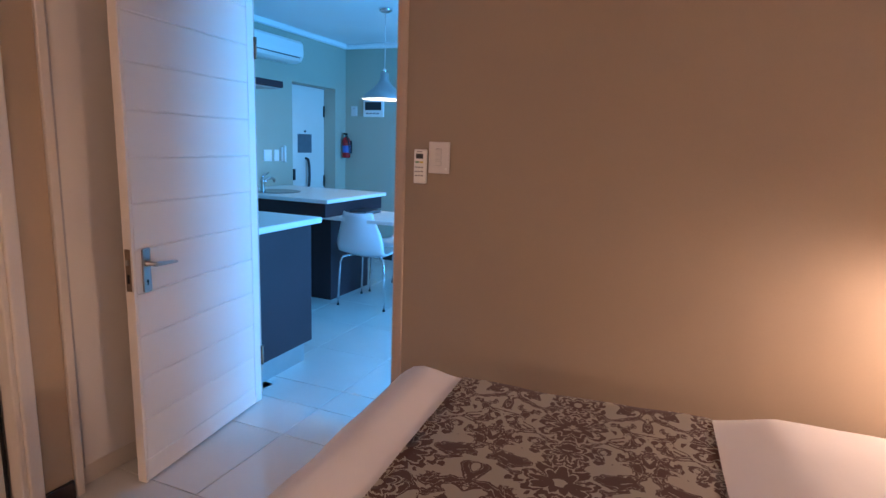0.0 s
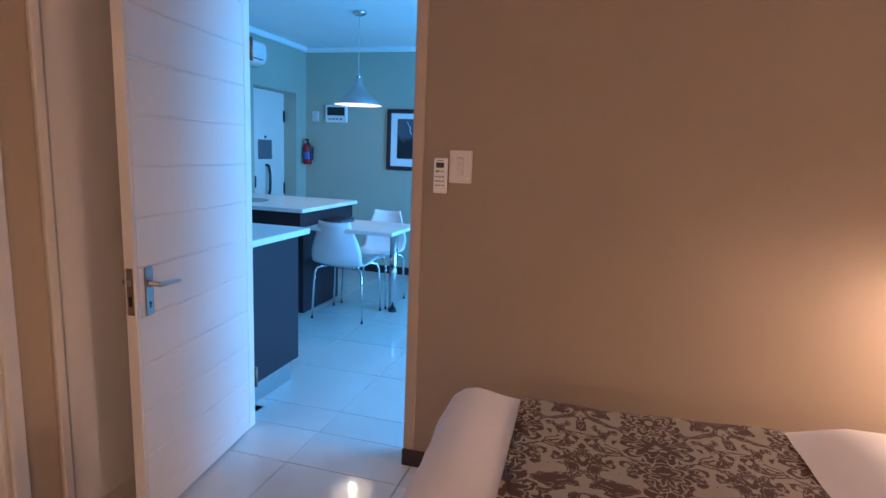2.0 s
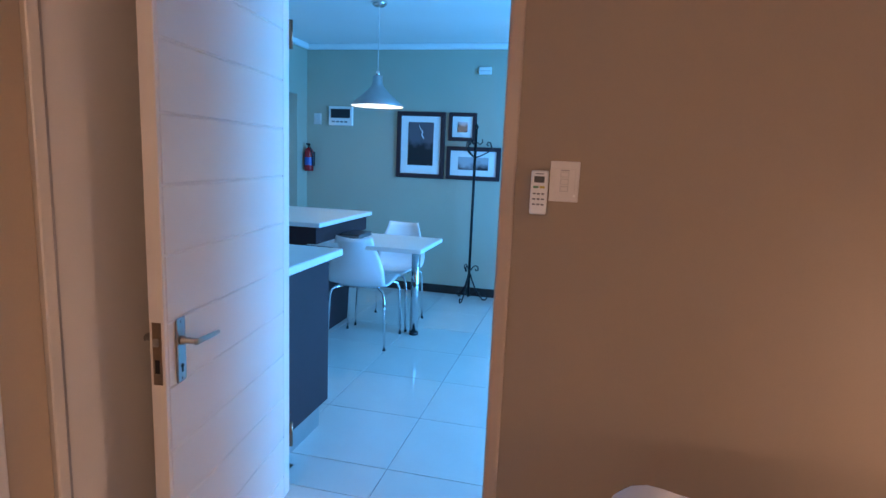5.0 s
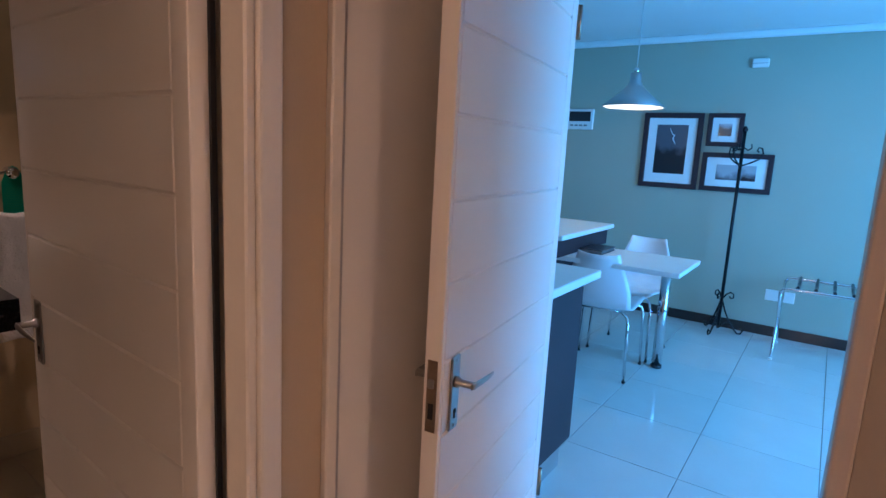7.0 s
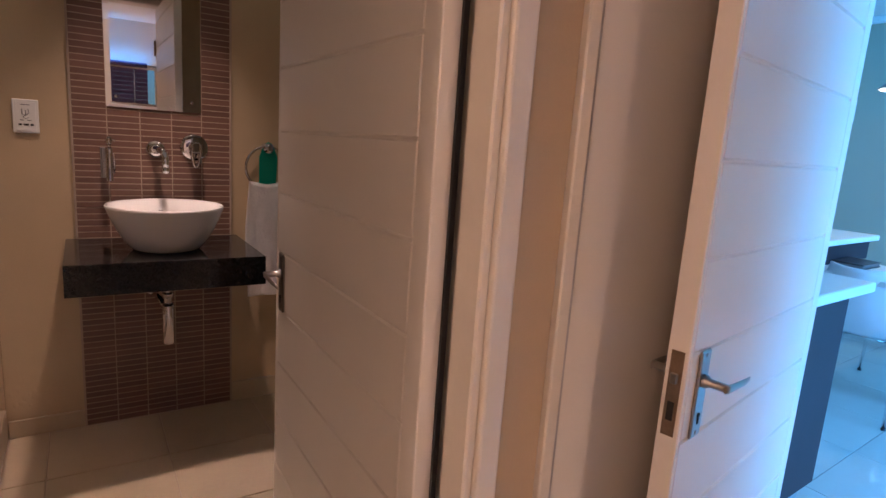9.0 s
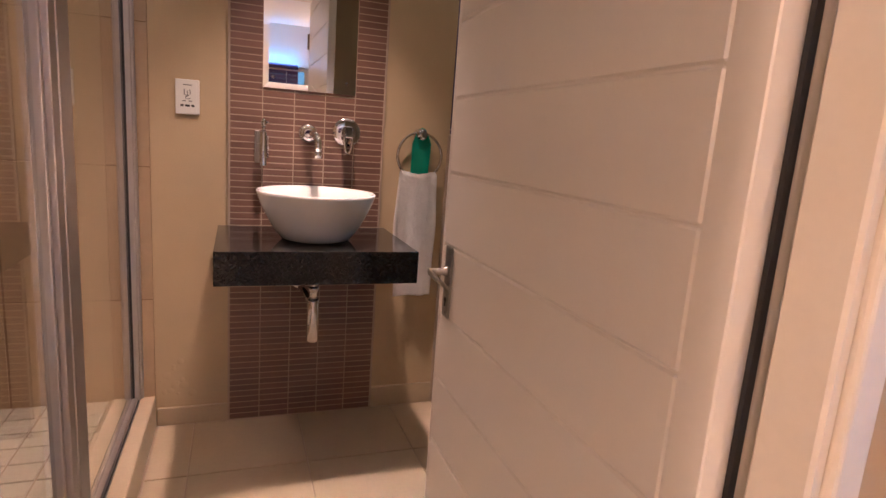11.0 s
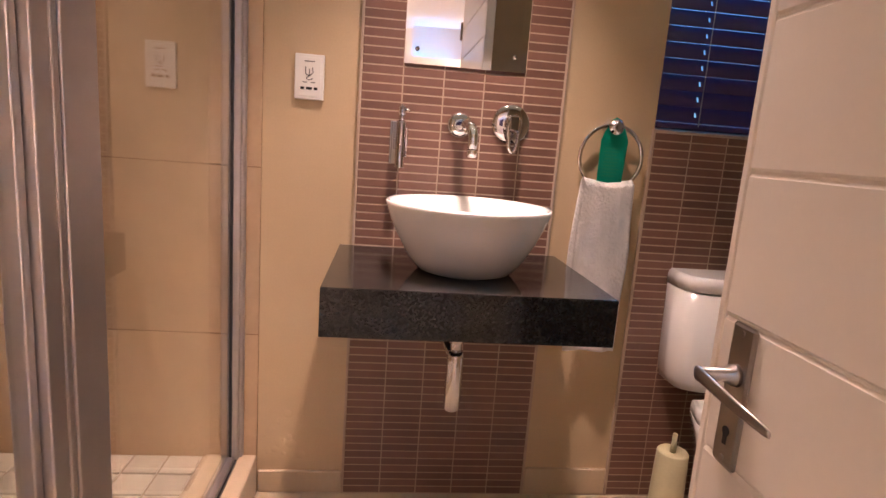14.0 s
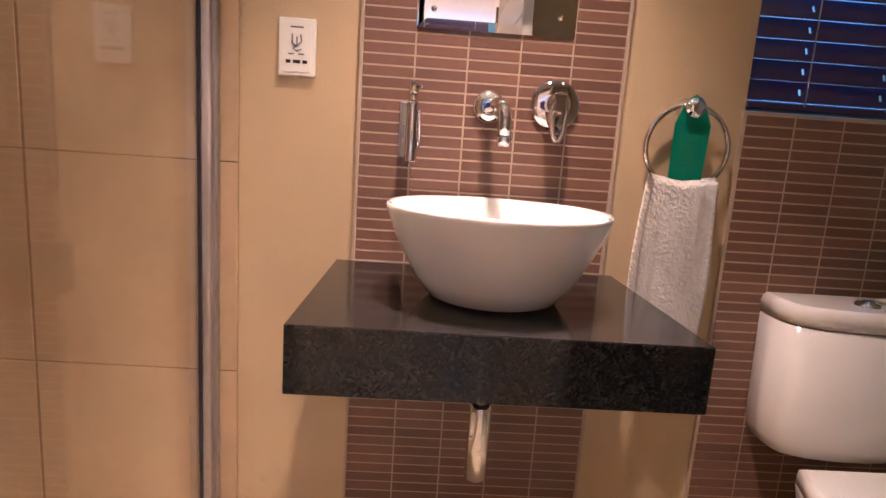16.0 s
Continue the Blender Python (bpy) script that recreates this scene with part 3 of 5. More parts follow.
def switch_plate(m, w, h, label, rockers, group=""):
    """Wall plate: local x right, z up, y towards the wall (front is -y)."""
    s = thing("light_switch", m, label, "switch", group)
    part("plate", box(-w / 2, -0.010, -h / 2, w / 2, 0, h / 2, r=0.003, seg=2), plastic_cream, s)
    part("inner_plate", box(-w * 0.36, -0.0125, -h * 0.34, w * 0.36, -0.0101, h * 0.32, r=0.001), plastic_cream, s)
    # small white plastic disc near the plate's lower right corner
    part("screw_cap", tube([(w * 0.36, -0.0101, -h * 0.34), (w * 0.36, -0.0128, -h * 0.34)], 0.0045, 12), plastic_white, s, "small raised white dot")
    part("print_bar", box(-0.013, -0.0131, h * 0.27, 0.013, -0.0126, h * 0.285), print_grey, s)
    for k in range(rockers):
        z = (rockers - 1) * 0.5 * 0.023 - 0.023 * k
        part("rocker_gap", box(-0.0135, -0.0129, z - 0.009, 0.0135, -0.0124, z + 0.009), gap_shade_grey, s, "grey pad painted as the shadow gap round the rocker")
        part("rocker", box(-0.012, -0.018, z - 0.0075, 0.012, -0.0130, z + 0.0075, r=0.002), plastic_cream, s)
    return s


switch_plate(pose(-2.795, 3.43, 1.31), 0.092, 0.128, "white plastic triple light switch on the bedroom wall", 3)
rem = thing("remote_control", pose(-2.872, 3.43, 1.272), "white air conditioner remote control in a wall holder", "remote control")
part("holder", box(-0.024, -0.018, -0.055, 0.024, 0, 0.0, r=0.004), plastic_white, rem)
part("body", box(-0.027, -0.030, -0.070, 0.027, -0.006, 0.070, r=0.006, seg=2), plastic_white, rem)
part("screen", box(-0.016, -0.0312, 0.032, 0.016, -0.0301, 0.052), plastic_dark, rem, "dark display")
part("brand_bar", box(-0.012, -0.0308, 0.058, 0.012, -0.0302, 0.061), print_grey, rem)
green_btn = mat("green_button", (0.10, 0.28, 0.12), 0.5, vary=0.05, bump=0.0)
yellow_btn = mat("yellow_button", (0.60, 0.45, 0.06), 0.5, vary=0.05, bump=0.0)
part("button", box(-0.018, -0.032, 0.014, -0.002, -0.0302, 0.021, r=0.0008), green_btn, rem)
part("button", box(0.002, -0.032, 0.014, 0.018, -0.0302, 0.021, r=0.0008), yellow_btn, rem)
for r_ in range(3):
    for c_ in range(3):
        part("button", box(-0.018 + 0.0135 * c_, -0.0318, -0.006 - 0.017 * r_, -0.009 + 0.0135 * c_, -0.0302, -0.001 - 0.017 * r_, r=0.0008), print_grey, rem)

# ---------------------------------------------------------------- kitchen and living room
ct = thing("kitchen_counter", I4, "dark wenge kitchen counter end with a white worktop", "counter")
part("body", box(-5.54, 3.56, 0.125, -3.915, 4.11, 0.868, r=0.002), wenge, ct)
part("plinth", box(-5.54, 3.56, 0.0, -3.94, 4.06, 0.124), alu, ct, "brushed metal plinth")
part("worktop", box(-5.54, 3.555, 0.87, -3.855, 4.14, 0.905, r=0.004), worktop_white, ct, "white worktop")

bar = thing("sink_counter", I4, "dark wenge kitchen counter with white worktop and sink", "counter")
part("body", box(-5.54, 5.30, 0.0, -4.565, 5.93, 0.755, r=0.002), wenge, bar)
part("apron", box(-5.54, 5.02, 0.757, -4.43, 5.935, 0.872, r=0.002), wenge, bar)
part("worktop", box(-5.54, 4.985, 0.874, -4.39, 5.955, 0.905, r=0.004), worktop_white, bar, "white worktop")
snk = thing("sink", pose(-5.13, 5.31, 0.905), "stainless steel sink bowl set into the worktop", "sink")
part("rim", lathe([(0.15, -0.001), (0.20, 0.001), (0.205, 0.005), (0.185, 0.007), (0.165, 0.003)], 32), satin, snk)
part("bowl", lathe([(0.166, 0.003), (0.15, 0.0015), (0.0, 0.0012)], 32), satin, snk)
tap = thing("kitchen_tap", pose(-5.14, 5.135, 0.912), "chrome mixer tap on the rim of the sink", "tap")
part("column", lathe([(0.0, 0.0), (0.028, 0.0), (0.026, 0.01), (0.021, 0.018), (0.020, 0.10), (0.015, 0.115), (0.0, 0.118)], 18), chrome, tap)
part("spout", tube([(0, 0.01, 0.07), (0.0, 0.06, 0.105), (0.0, 0.12, 0.115), (0.0, 0.15, 0.10), (0.0, 0.153, 0.075)], [0.015, 0.013, 0.012, 0.012, 0.013], 12), chrome, tap)
part("lever", tube([(0, 0, 0.115), (0.0, 0.02, 0.135), (0.0, 0.08, 0.16)], [0.012, 0.010, 0.006], 10), chrome, tap)

tb = thing("dining_table", I4, "white dining table top fixed to the counter on one leg", "table")
part("tabletop", box(-4.56, 5.14, 0.727, -3.735, 5.74, 0.757, r=0.003), worktop_white, tb)
tleg = part("leg", tube([(-3.915, 5.66, 0.02), (-3.915, 5.66, 0.727)], 0.033, 20), chrome, tb, "thick chrome leg")
part("foot", tube([(-3.915, 5.66, 0.0), (-3.915, 5.66, 0.022)], 0.036, 20), plastic_dark, tleg, "black rubber foot")
fo = thing("menu_folder", pose(-4.40, 5.52, 0.758), "black folder lying on the white table", "folder")
part("cover", box(-0.02, -0.14, 0, 0.13, 0.12, 0.006, r=0.001), plastic_dark, fo)
part("pages", box(-0.018, -0.135, 0.006, 0.125, 0.115, 0.022), print_grey, fo)
part("cover", box(-0.02, -0.14, 0.022, 0.13, 0.12, 0.028, r=0.001), plastic_dark, fo)


def shell_chair(m, label):
    """A moulded shell chair: seat and tapering back in one sheet, on bent tube legs. It faces +y."""
    c = thing("dining_chair", m, label, "chair", "dining chairs")
    prof = [(0.235, 0.425, 0.17), (0.22, 0.445, 0.195), (0.16, 0.455, 0.21), (0.05, 0.448, 0.215), (-0.08, 0.437, 0.215), (-0.16, 0.437, 0.212), (-0.215, 0.46, 0.21), (-0.245, 0.51, 0.212), (-0.262, 0.57, 0.208), (-0.278, 0.64, 0.190), (-0.292, 0.71, 0.165), (-0.305, 0.77, 0.142), (-0.312, 0.80, 0.132)]
    bm = bmesh.new()
    n = 14
    rows = []
    for k, (y, z, w) in enumerate(prof):
        row = []
        for i in range(n + 1):
            s = -1 + 2 * i / n
            back = min(1.0, max(0.0, (k - 5) / 4))
            lift = 0.02 * s * s * (1 - back)
            wrap = 0.045 * s * s * back
            dip = 0.012 * s * s if k == len(prof) - 1 else 0
            row.append(bm.verts.new((s * w, y + wrap, z + lift - 0.0 + dip)))
        rows.append(row)
    for a, b in zip(rows, rows[1:]):
        for i in range(n):
            bm.faces.new((a[i], b[i], b[i + 1], a[i + 1])).smooth = True
    bmesh.ops.recalc_face_normals(bm, faces=bm.faces)
    bmesh.ops.solidify(bm, geom=bm.faces[:], thickness=0.009)
    for f in bm.faces:
        f.smooth = True
    part("seat_shell", bm, chair_shell, c, "white moulded plastic shell")
    for sx in (-1, 1):
        for sy, fy in ((1, 0.205), (-1, -0.205)):
            leg = part("leg", tube([(0.12 * sx, 0.10 * sy, 0.425), (0.16 * sx, 0.15 * sy, 0.425), (0.19 * sx, 0.182 * sy, 0.412), (0.202 * sx, 0.193 * sy, 0.37), (0.215 * sx, fy, 0.012)], 0.0095, 10), chrome, c, "slim chrome leg")
            part("foot", tube([(0.215 * sx, fy, 0.0), (0.215 * sx, fy, 0.014)], 0.011, 10), plastic_dark, leg)
    part("seat_frame", tube([(0.13, 0.12, 0.425), (-0.13, 0.12, 0.425), (-0.13, -0.12, 0.425), (0.13, -0.12, 0.425)], 0.008, 8, closed=True), chrome, c)
    return c


ch = shell_chair(pose(-4.225, 5.42, 0, 0, 0, 2), "white moulded shell chair on chrome legs at the table")
copy_thing(ch, pose(-4.20, 5.92, 0, 0, 0, 177))

# pendant lamp over the table
pd = thing("pendant_lamp", pose(-4.237, 5.6, 0), "lit aluminium cone pendant lamp over the dining table", "lamp")
sh = lathe([(0.192, 1.715), (0.195, 1.722), (0.10, 1.80), (0.055, 1.845), (0.036, 1.875), (0.034, 1.93), (0.022, 1.935)], 40)
bmesh.ops.solidify(sh, geom=sh.faces[:], thickness=0.002)
shd = part("shade", sh, alu, pd, "brushed aluminium cone shade")
part("inner_shade", lathe([(0.188, 1.7165), (0.098, 1.794), (0.05, 1.835), (0.0, 1.845)], 40), plastic_white, shd, "white enamelled inside of the shade")
part("socket", tube([(0, 0, 1.93), (0, 0, 1.965)], [0.022, 0.012], 14), chrome, pd)
part("bulb", lathe([(0.0, 1.742), (0.022, 1.75), (0.03, 1.772), (0.022, 1.80), (0.014, 1.83), (0.0, 1.84)], 18), glow, pd, "glowing bulb")
part("cable", tube([(0, 0, 1.96), (0, 0, 2.42)], 0.003, 8), cord_mat, pd)
part("ceiling_cup", lathe([(0.0, 2.405), (0.03, 2.407), (0.052, 2.42), (0.06, 2.4395), (0.0, 2.4395)], 28), chrome, pd, "chrome ceiling cup")

# pictures


def picture(x0, x1, z0, z1, label, rail, image, mount=None):
    w, h = x1 - x0, z1 - z0
    p = thing("framed_picture", pose((x0 + x1) / 2, 7.079, (z0 + z1) / 2), label, "picture", "pictures on the living room wall")
    for c in ((-w / 2, -0.028, -h / 2, w / 2, 0, -h / 2 + rail), (-w / 2, -0.028, h / 2 - rail, w / 2, 0, h / 2), (-w / 2, -0.028, -h / 2 + rail, -w / 2 + rail, 0, h / 2 - rail), (w / 2 - rail, -0.028, -h / 2 + rail, w / 2, 0, h / 2 - rail)):
        part("frame_rail", box(*c, r=0.003), wenge, p)
    part("mount", box(-w / 2 + rail, -0.012, -h / 2 + rail, w / 2 - rail, -0.002, h / 2 - rail), mat_board, p, "white picture mount")
    ix, iz, ox, oz = image[:4]
    part("print", box(ox - ix / 2, -0.0145, oz - iz / 2, ox + ix / 2, -0.0121, oz + iz / 2), image[4], p, "grey landscape photograph")
    return p


storm = photo_mat("storm_print", 0.12, (0.02, 0.02, 0.025), (0.10, 0.10, 0.12), 1.0)
rock = photo_mat("rock_print", 0.14, (0.05, 0.05, 0.06), (0.5, 0.5, 0.52), 2.0)
shore = photo_mat("shore_print", 0.09, (0.03, 0.03, 0.035), (0.42, 0.44, 0.46), 3.0)
p1 = picture(-4.56, -4.07, 1.155, 1.80, "tall black framed photograph of a mountain under lightning", 0.043, (0.26, 0.42, 0.0, 0.012, storm))
bolt_white = mat("bolt_print", (0.7, 0.7, 0.74), 0.3, vary=0.05, bump=0.0)
part("print_detail", tube([(-0.02, -0.015, 0.19), (0.0, -0.015, 0.15), (0.02, -0.015, 0.13), (0.01, -0.015, 0.10), (0.035, -0.015, 0.06)], [0.003, 0.004, 0.006, 0.005, 0.003], 6), bolt_white, p1)
picture(-4.035, -3.762, 1.53, 1.80, "small square black framed photograph of a rock arch", 0.036, (0.10, 0.10, 0.0, 0.0, rock))
picture(-4.045, -3.51, 1.158, 1.478, "wide black framed photograph of a shoreline", 0.04, (0.30, 0.125, 0.0, 0.0, shore))

# consumer unit, switch, sensor, sockets
db = thing("distribution_board", pose(-5.165, 7.079, 1.737), "white flush distribution board with a dark window", "electrical box")
part("housing", box(-0.13, -0.03, -0.095, 0.13, 0, 0.095, r=0.006), plastic_white, db)
part("window_flap", box(-0.105, -0.034, -0.02, 0.105, -0.0301, 0.07, r=0.002), plastic_dark, db, "dark translucent flap")
for k in range(4):
    part("label_strip", box(-0.09 + 0.045 * k, -0.0308, -0.065, -0.06 + 0.045 * k, -0.0301, -0.05), print_grey, db)
switch_plate(pose(-5.428, 7.08, 1.704), 0.08, 0.11, "white plastic light switch beside the distribution board", 1)
sn = thing("wall_sensor", pose(-3.704, 7.079, 2.192), "small white plastic box high on the wall", "sensor")
part("housing", box(-0.06, -0.03, -0.034, 0.06, 0, 0.034, r=0.006), plastic_white, sn)
part("cover_seam", box(-0.055, -0.0308, -0.004, 0.055, -0.0301, -0.001), print_grey, sn)
so = thing("wall_socket", pose(-3.33, 7.08, 0.345), "white double wall socket above the skirting", "socket")
part("plate", box(-0.105, -0.010, -0.045, 0.105, 0, 0.045, r=0.003), plastic_white, so)
for x in (-0.05, 0.05):
    part("outlet", tube([(x, -0.0101, 0), (x, -0.0115, 0)], 0.022, 16), plastic_white, so)
    part("rocker", box(x + 0.026, -0.014, -0.01, x + 0.04, -0.0101, 0.01, r=0.001), plastic_white, so)
for y, w in ((5.70, 0.11), (5.83, 0.07)):
    s = thing("wall_socket", pose(-5.55, y, 1.20, 0, 0, 90), "white socket plate on the kitchen wall", "socket")
    part("plate", box(-w / 2, -0.010, -0.055, w / 2, 0, 0.055, r=0.003), plastic_white, s)
    part("outlet", tube([(0, -0.0101, -0.01), (0, -0.012, -0.01)], 0.02, 16), plastic_white, s)
ic = thing("intercom_handset", pose(-5.55, 5.93, 1.21, 0, 0, 90), "white intercom handset on the kitchen wall", "intercom")
part("base", box(-0.035, -0.02, -0.07, 0.035, 0, 0.07, r=0.005), plastic_white, ic)
part("handset", box(-0.025, -0.05, -0.075, 0.0, -0.0205, 0.085, r=0.006), plastic_white, ic)

# fire extinguisher on the wall
fe = thing("fire_extinguisher", pose(-5.485, 7.0, 1.17), "red fire extinguisher with a blue label hung in the corner", "extinguisher")
part("cylinder", lathe([(0.0, 0.0), (0.04, 0.0), (0.045, 0.01), (0.045, 0.19), (0.036, 0.22), (0.016, 0.238), (0.0, 0.24)], 24), red_paint, fe)
part("label_band", lathe([(0.0457, 0.06), (0.0457, 0.14)], 24), blue_label, fe, "blue printed label")
part("valve", tube([(0, 0, 0.238), (0, 0, 0.27)], 0.012, 10), black_iron, fe)
part("grip", box(-0.01, -0.05, 0.265, 0.01, 0.015, 0.28, r=0.003), black_iron, fe)
part("hose", tube([(0, -0.015, 0.255), (0.035, -0.04, 0.24), (0.055, -0.03, 0.17), (0.052, -0.015, 0.05)], 0.007, 8), plastic_dark, fe)
part("bracket", box(-0.05, 0.045, 0.05, 0.03, 0.079, 0.20, r=0.003), black_iron, fe)

# split air conditioner
ac = thing("air_conditioner", pose(-5.549, 5.16, 2.085), "white split air conditioner high on the kitchen wall", "air conditioner")
bm = bmesh.new()
prof = [(0.0, 0.0), (0.10, 0.0), (0.150, 0.018), (0.176, 0.06), (0.180, 0.10), (0.172, 0.18), (0.15, 0.205), (0.0, 0.215)]
ra = [bm.verts.new((x, 0.0, z)) for x, z in prof]
rb = [bm.verts.new((x, 0.88, z)) for x, z in prof]
for k in range(len(prof)):
    bm.faces.new((ra[k], ra[(k + 1) % len(prof)], rb[(k + 1) % len(prof)], rb[k]))
bm.faces.new(ra[::-1])
bm.faces.new(rb)
bmesh.ops.recalc_face_normals(bm, faces=bm.faces)
part("body", bm, plastic_white, ac)
part("outlet_slot", box(0.163, 0.05, 0.045, 0.1745, 0.83, 0.053), plastic_dark, ac, "dark air outlet slot")
part("badge", tube([(0.17, 0.09, 0.105), (0.184, 0.09, 0.105)], 0.014, 12), print_grey, ac)

# entrance door in its recess, with plate and pull handle
en = structure("door_entrance", box(-5.74, 6.085, 0, -5.70, 6.868, 1.925, r=0.003), white_paint, "white flush entrance door in its recess", "door")
part("sign_plate", box(-5.699, 6.37, 1.22, -5.695, 6.62, 1.42, r=0.001), steel_plate, en, "grey metal sign plate")
part("pull_handle", tube([(-5.70, 6.512, 0.825), (-5.665, 6.512, 0.835), (-5.652, 6.512, 0.90), (-5.648, 6.512, 0.99), (-5.652, 6.512, 1.08), (-5.665, 6.512, 1.15), (-5.70, 6.512, 1.16)], 0.015, 10), plastic_dark, en, "dark bowed pull handle")
part("latch_lever", box(-5.70, 6.28, 0.93, -5.675, 6.305, 1.05, r=0.006, seg=2), plastic_dark, en, "dark latch lever")
for z in (0.9, 1.68):
    part("hinge", box(-5.699, 6.845, z - 0.06, -5.688, 6.862, z + 0.06), black_iron, en)
part("peephole", tube([(-5.70, 6.5, 1.45), (-5.69, 6.5, 1.45)], 0.012, 10), black_iron, en)
sv = thing("wall_shelf", pose(-5.55, 4.3, 1.80), "dark wenge extractor shelf above the kitchen counter", "shelf")
part("board", box(0.001, 0.0, 0.0, 0.38, 1.17, 0.055, r=0.003), wenge, sv)
part("underside_panel", box(0.01, 0.02, -0.012, 0.36, 1.15, -0.001), alu, sv)

# coat stand of scrolled iron


def scroll(cx, cz, r0, r1, a0, a1, n=18):
    return [(cx + (r0 + (r1 - r0) * k / n) * math.cos(a0 + (a1 - a0) * k / n), cz + (r0 + (r1 - r0) * k / n) * math.sin(a0 + (a1 - a0) * k / n)) for k in range(n + 1)]


cs = thing("coat_stand", pose(-3.725, 6.87, 0), "black wrought iron coat stand with scrolled feet", "coat stand")
part("pole", tube([(0, 0, 0.04), (0, 0, 1.64)], 0.013, 12), black_iron, cs)
part("finial", lathe([(0.0, 1.635), (0.018, 1.645), (0.022, 1.66), (0.014, 1.68), (0.0, 1.69)], 14), black_iron, cs)
for k in range(3):
    a = radians(15 + 120 * k)
    d = Vector((math.cos(a), math.sin(a)))
    leg = [(0.012, 0.30), (0.03, 0.33), (0.06, 0.35), (0.085, 0.335), (0.085, 0.305), (0.065, 0.30), (0.055, 0.315)]
    part("scroll", tube([(d.x * r, d.y * r, z) for r, z in leg], 0.006, 7), black_iron, cs)
    foot = [(0.012, 0.27), (0.04, 0.20), (0.09, 0.11), (0.14, 0.05), (0.18, 0.012), (0.215, 0.012), (0.23, 0.035), (0.215, 0.052), (0.20, 0.042)]
    part("leg", tube([(d.x * r * 0.8, d.y * r * 0.8, z) for r, z in foot], 0.007, 7), black_iron, cs)
    low = [(0.012, 0.05), (0.05, 0.09), (0.09, 0.10), (0.11, 0.08), (0.095, 0.06), (0.08, 0.07)]
    part("scroll", tube([(d.x * r, d.y * r, z) for r, z in low], 0.005, 7), black_iron, cs)
    hook = [(0.012, 1.38), (0.06, 1.40), (0.12, 1.43), (0.15, 1.48), (0.14, 1.52), (0.115, 1.525), (0.105, 1.50), (0.12, 1.49)]
    part("hook", tube([(d.x * r, d.y * r, z) for r, z in hook], 0.006, 7), black_iron, cs)
    small = [(0.012, 1.52), (0.04, 1.50), (0.065, 1.52), (0.06, 1.55)]
    part("hook", tube([(d.x * r, d.y * r, z) for r, z in small], 0.005, 7), black_iron, cs)

# folding luggage rack
lr = thing("luggage_rack", pose(-3.30, 6.42, 0), "folding chrome luggage rack with dark webbing straps", "luggage rack")
for y in (0.0, 0.50):
    part("top_rail", tube([(0.0, y, 0.50), (0.02, y, 0.53), (0.05, y, 0.535), (0.62, y, 0.535), (0.65, y, 0.52)], 0.012, 10), chrome, lr)
    for x in (0.0, 0.65):
        part("leg", tube([(x, y, 0.505), (x, 0.5 - y, 0.012)], 0.011, 10), chrome, lr, "crossed chrome leg")
        part("foot", tube([(x, y, 0.0), (x, y, 0.014)], 0.013, 10), plastic_white, lr)
for k in range(5):
    x = 0.10 + 0.11 * k
    part("strap", tube([(x, 0.0, 0.549), (x, 0.15, 0.53), (x, 0.25, 0.522), (x, 0.35, 0.53), (x, 0.5, 0.549)], 0.012, 6), plastic_dark, lr, "dark webbing strap")

# glazed balcony opening on the living room's far side
gd = structure("window_balcony", box(-0.50, 3.75, 0, -0.45, 5.75, 0.05), alu, "aluminium framed glazed balcony doors", "window")
for c in ((-0.50, 3.75, 2.10, -0.45, 5.75, 2.15), (-0.50, 3.75, 0.05, -0.45, 3.80, 2.10), (-0.50, 5.70, 0.05, -0.45, 5.75, 2.10), (-0.50, 4.72, 0.05, -0.45, 4.78, 2.10)):
    part("door_frame", box(*c), alu, gd)

# ---------------------------------------------------------------- bathroom, in its own axes: d off the basin wall, u along it
B = pose(-5.852, 1.95, 0, 0, 0, -3.7)


def bath(name, bm, material, label, category):
    return structure(name, bm, material, label, category, m=B)


bm = box(-0.14, -1.3, 0, 0, 0.866, CEIL)
bx(bm, -0.14, 0.866, 0, 0, 1.75, 1.205)
bx(bm, -0.14, 0.866, 2.05, 0, 1.75, CEIL)
bx(bm, -0.14, 1.62, 1.205, 0, 1.75, 2.05)
bath("wall_bathroom_west", bm, bath_paint, "warm cream painted bathroom wall with a window", "wall")
bath("wall_bathroom_south", box(-0.14, -1.42, 0, 2.1, -1.3, CEIL), bath_paint, "cream bathroom wall beyond the shower", "wall")
structure("wall_bathroom_inner", box(-3.995, -0.6, 0, -3.982, 1.39, CEIL), bath_paint, "cream bathroom side of the doorway wall", "wall")
structure("wall_bathroom_inner_right", box(-3.995, 2.425, 0, -3.982, 3.43, CEIL), bath_paint, "cream bathroom side of the doorway wall", "wall")
structure("wall_bathroom_north_inner", box(-6.0, 3.415, 0, -3.996, 3.429, CEIL), bath_paint, "cream bathroom wall beside the toilet", "wall")
# skirting tiles
bath("baseboard_bathroom_left", box(0.0, -0.270, 0, 0.011, -0.013, 0.075, r=0.003), bath_floor_tile, "beige tile skirting under the painted wall", "skirting")
bath("baseboard_bathroom_right", box(0.0, 0.581, 0, 0.011, 0.858, 0.095, r=0.003), bath_floor_tile, "beige tile skirting under the painted wall", "skirting")
bath("trim_panel_left", box(0.0, -0.012, 0, 0.011, -0.006, CEIL), light_grout, "pale tile edge bead", "trim")
bath("trim_panel_right", box(0.0, 0.574, 0, 0.011, 0.580, CEIL), light_grout, "pale tile edge bead", "trim")
bath("trim_window_tile", box(0.0, 0.859, 0, 0.011, 0.865, 1.205), light_grout, "pale tile edge bead", "trim")

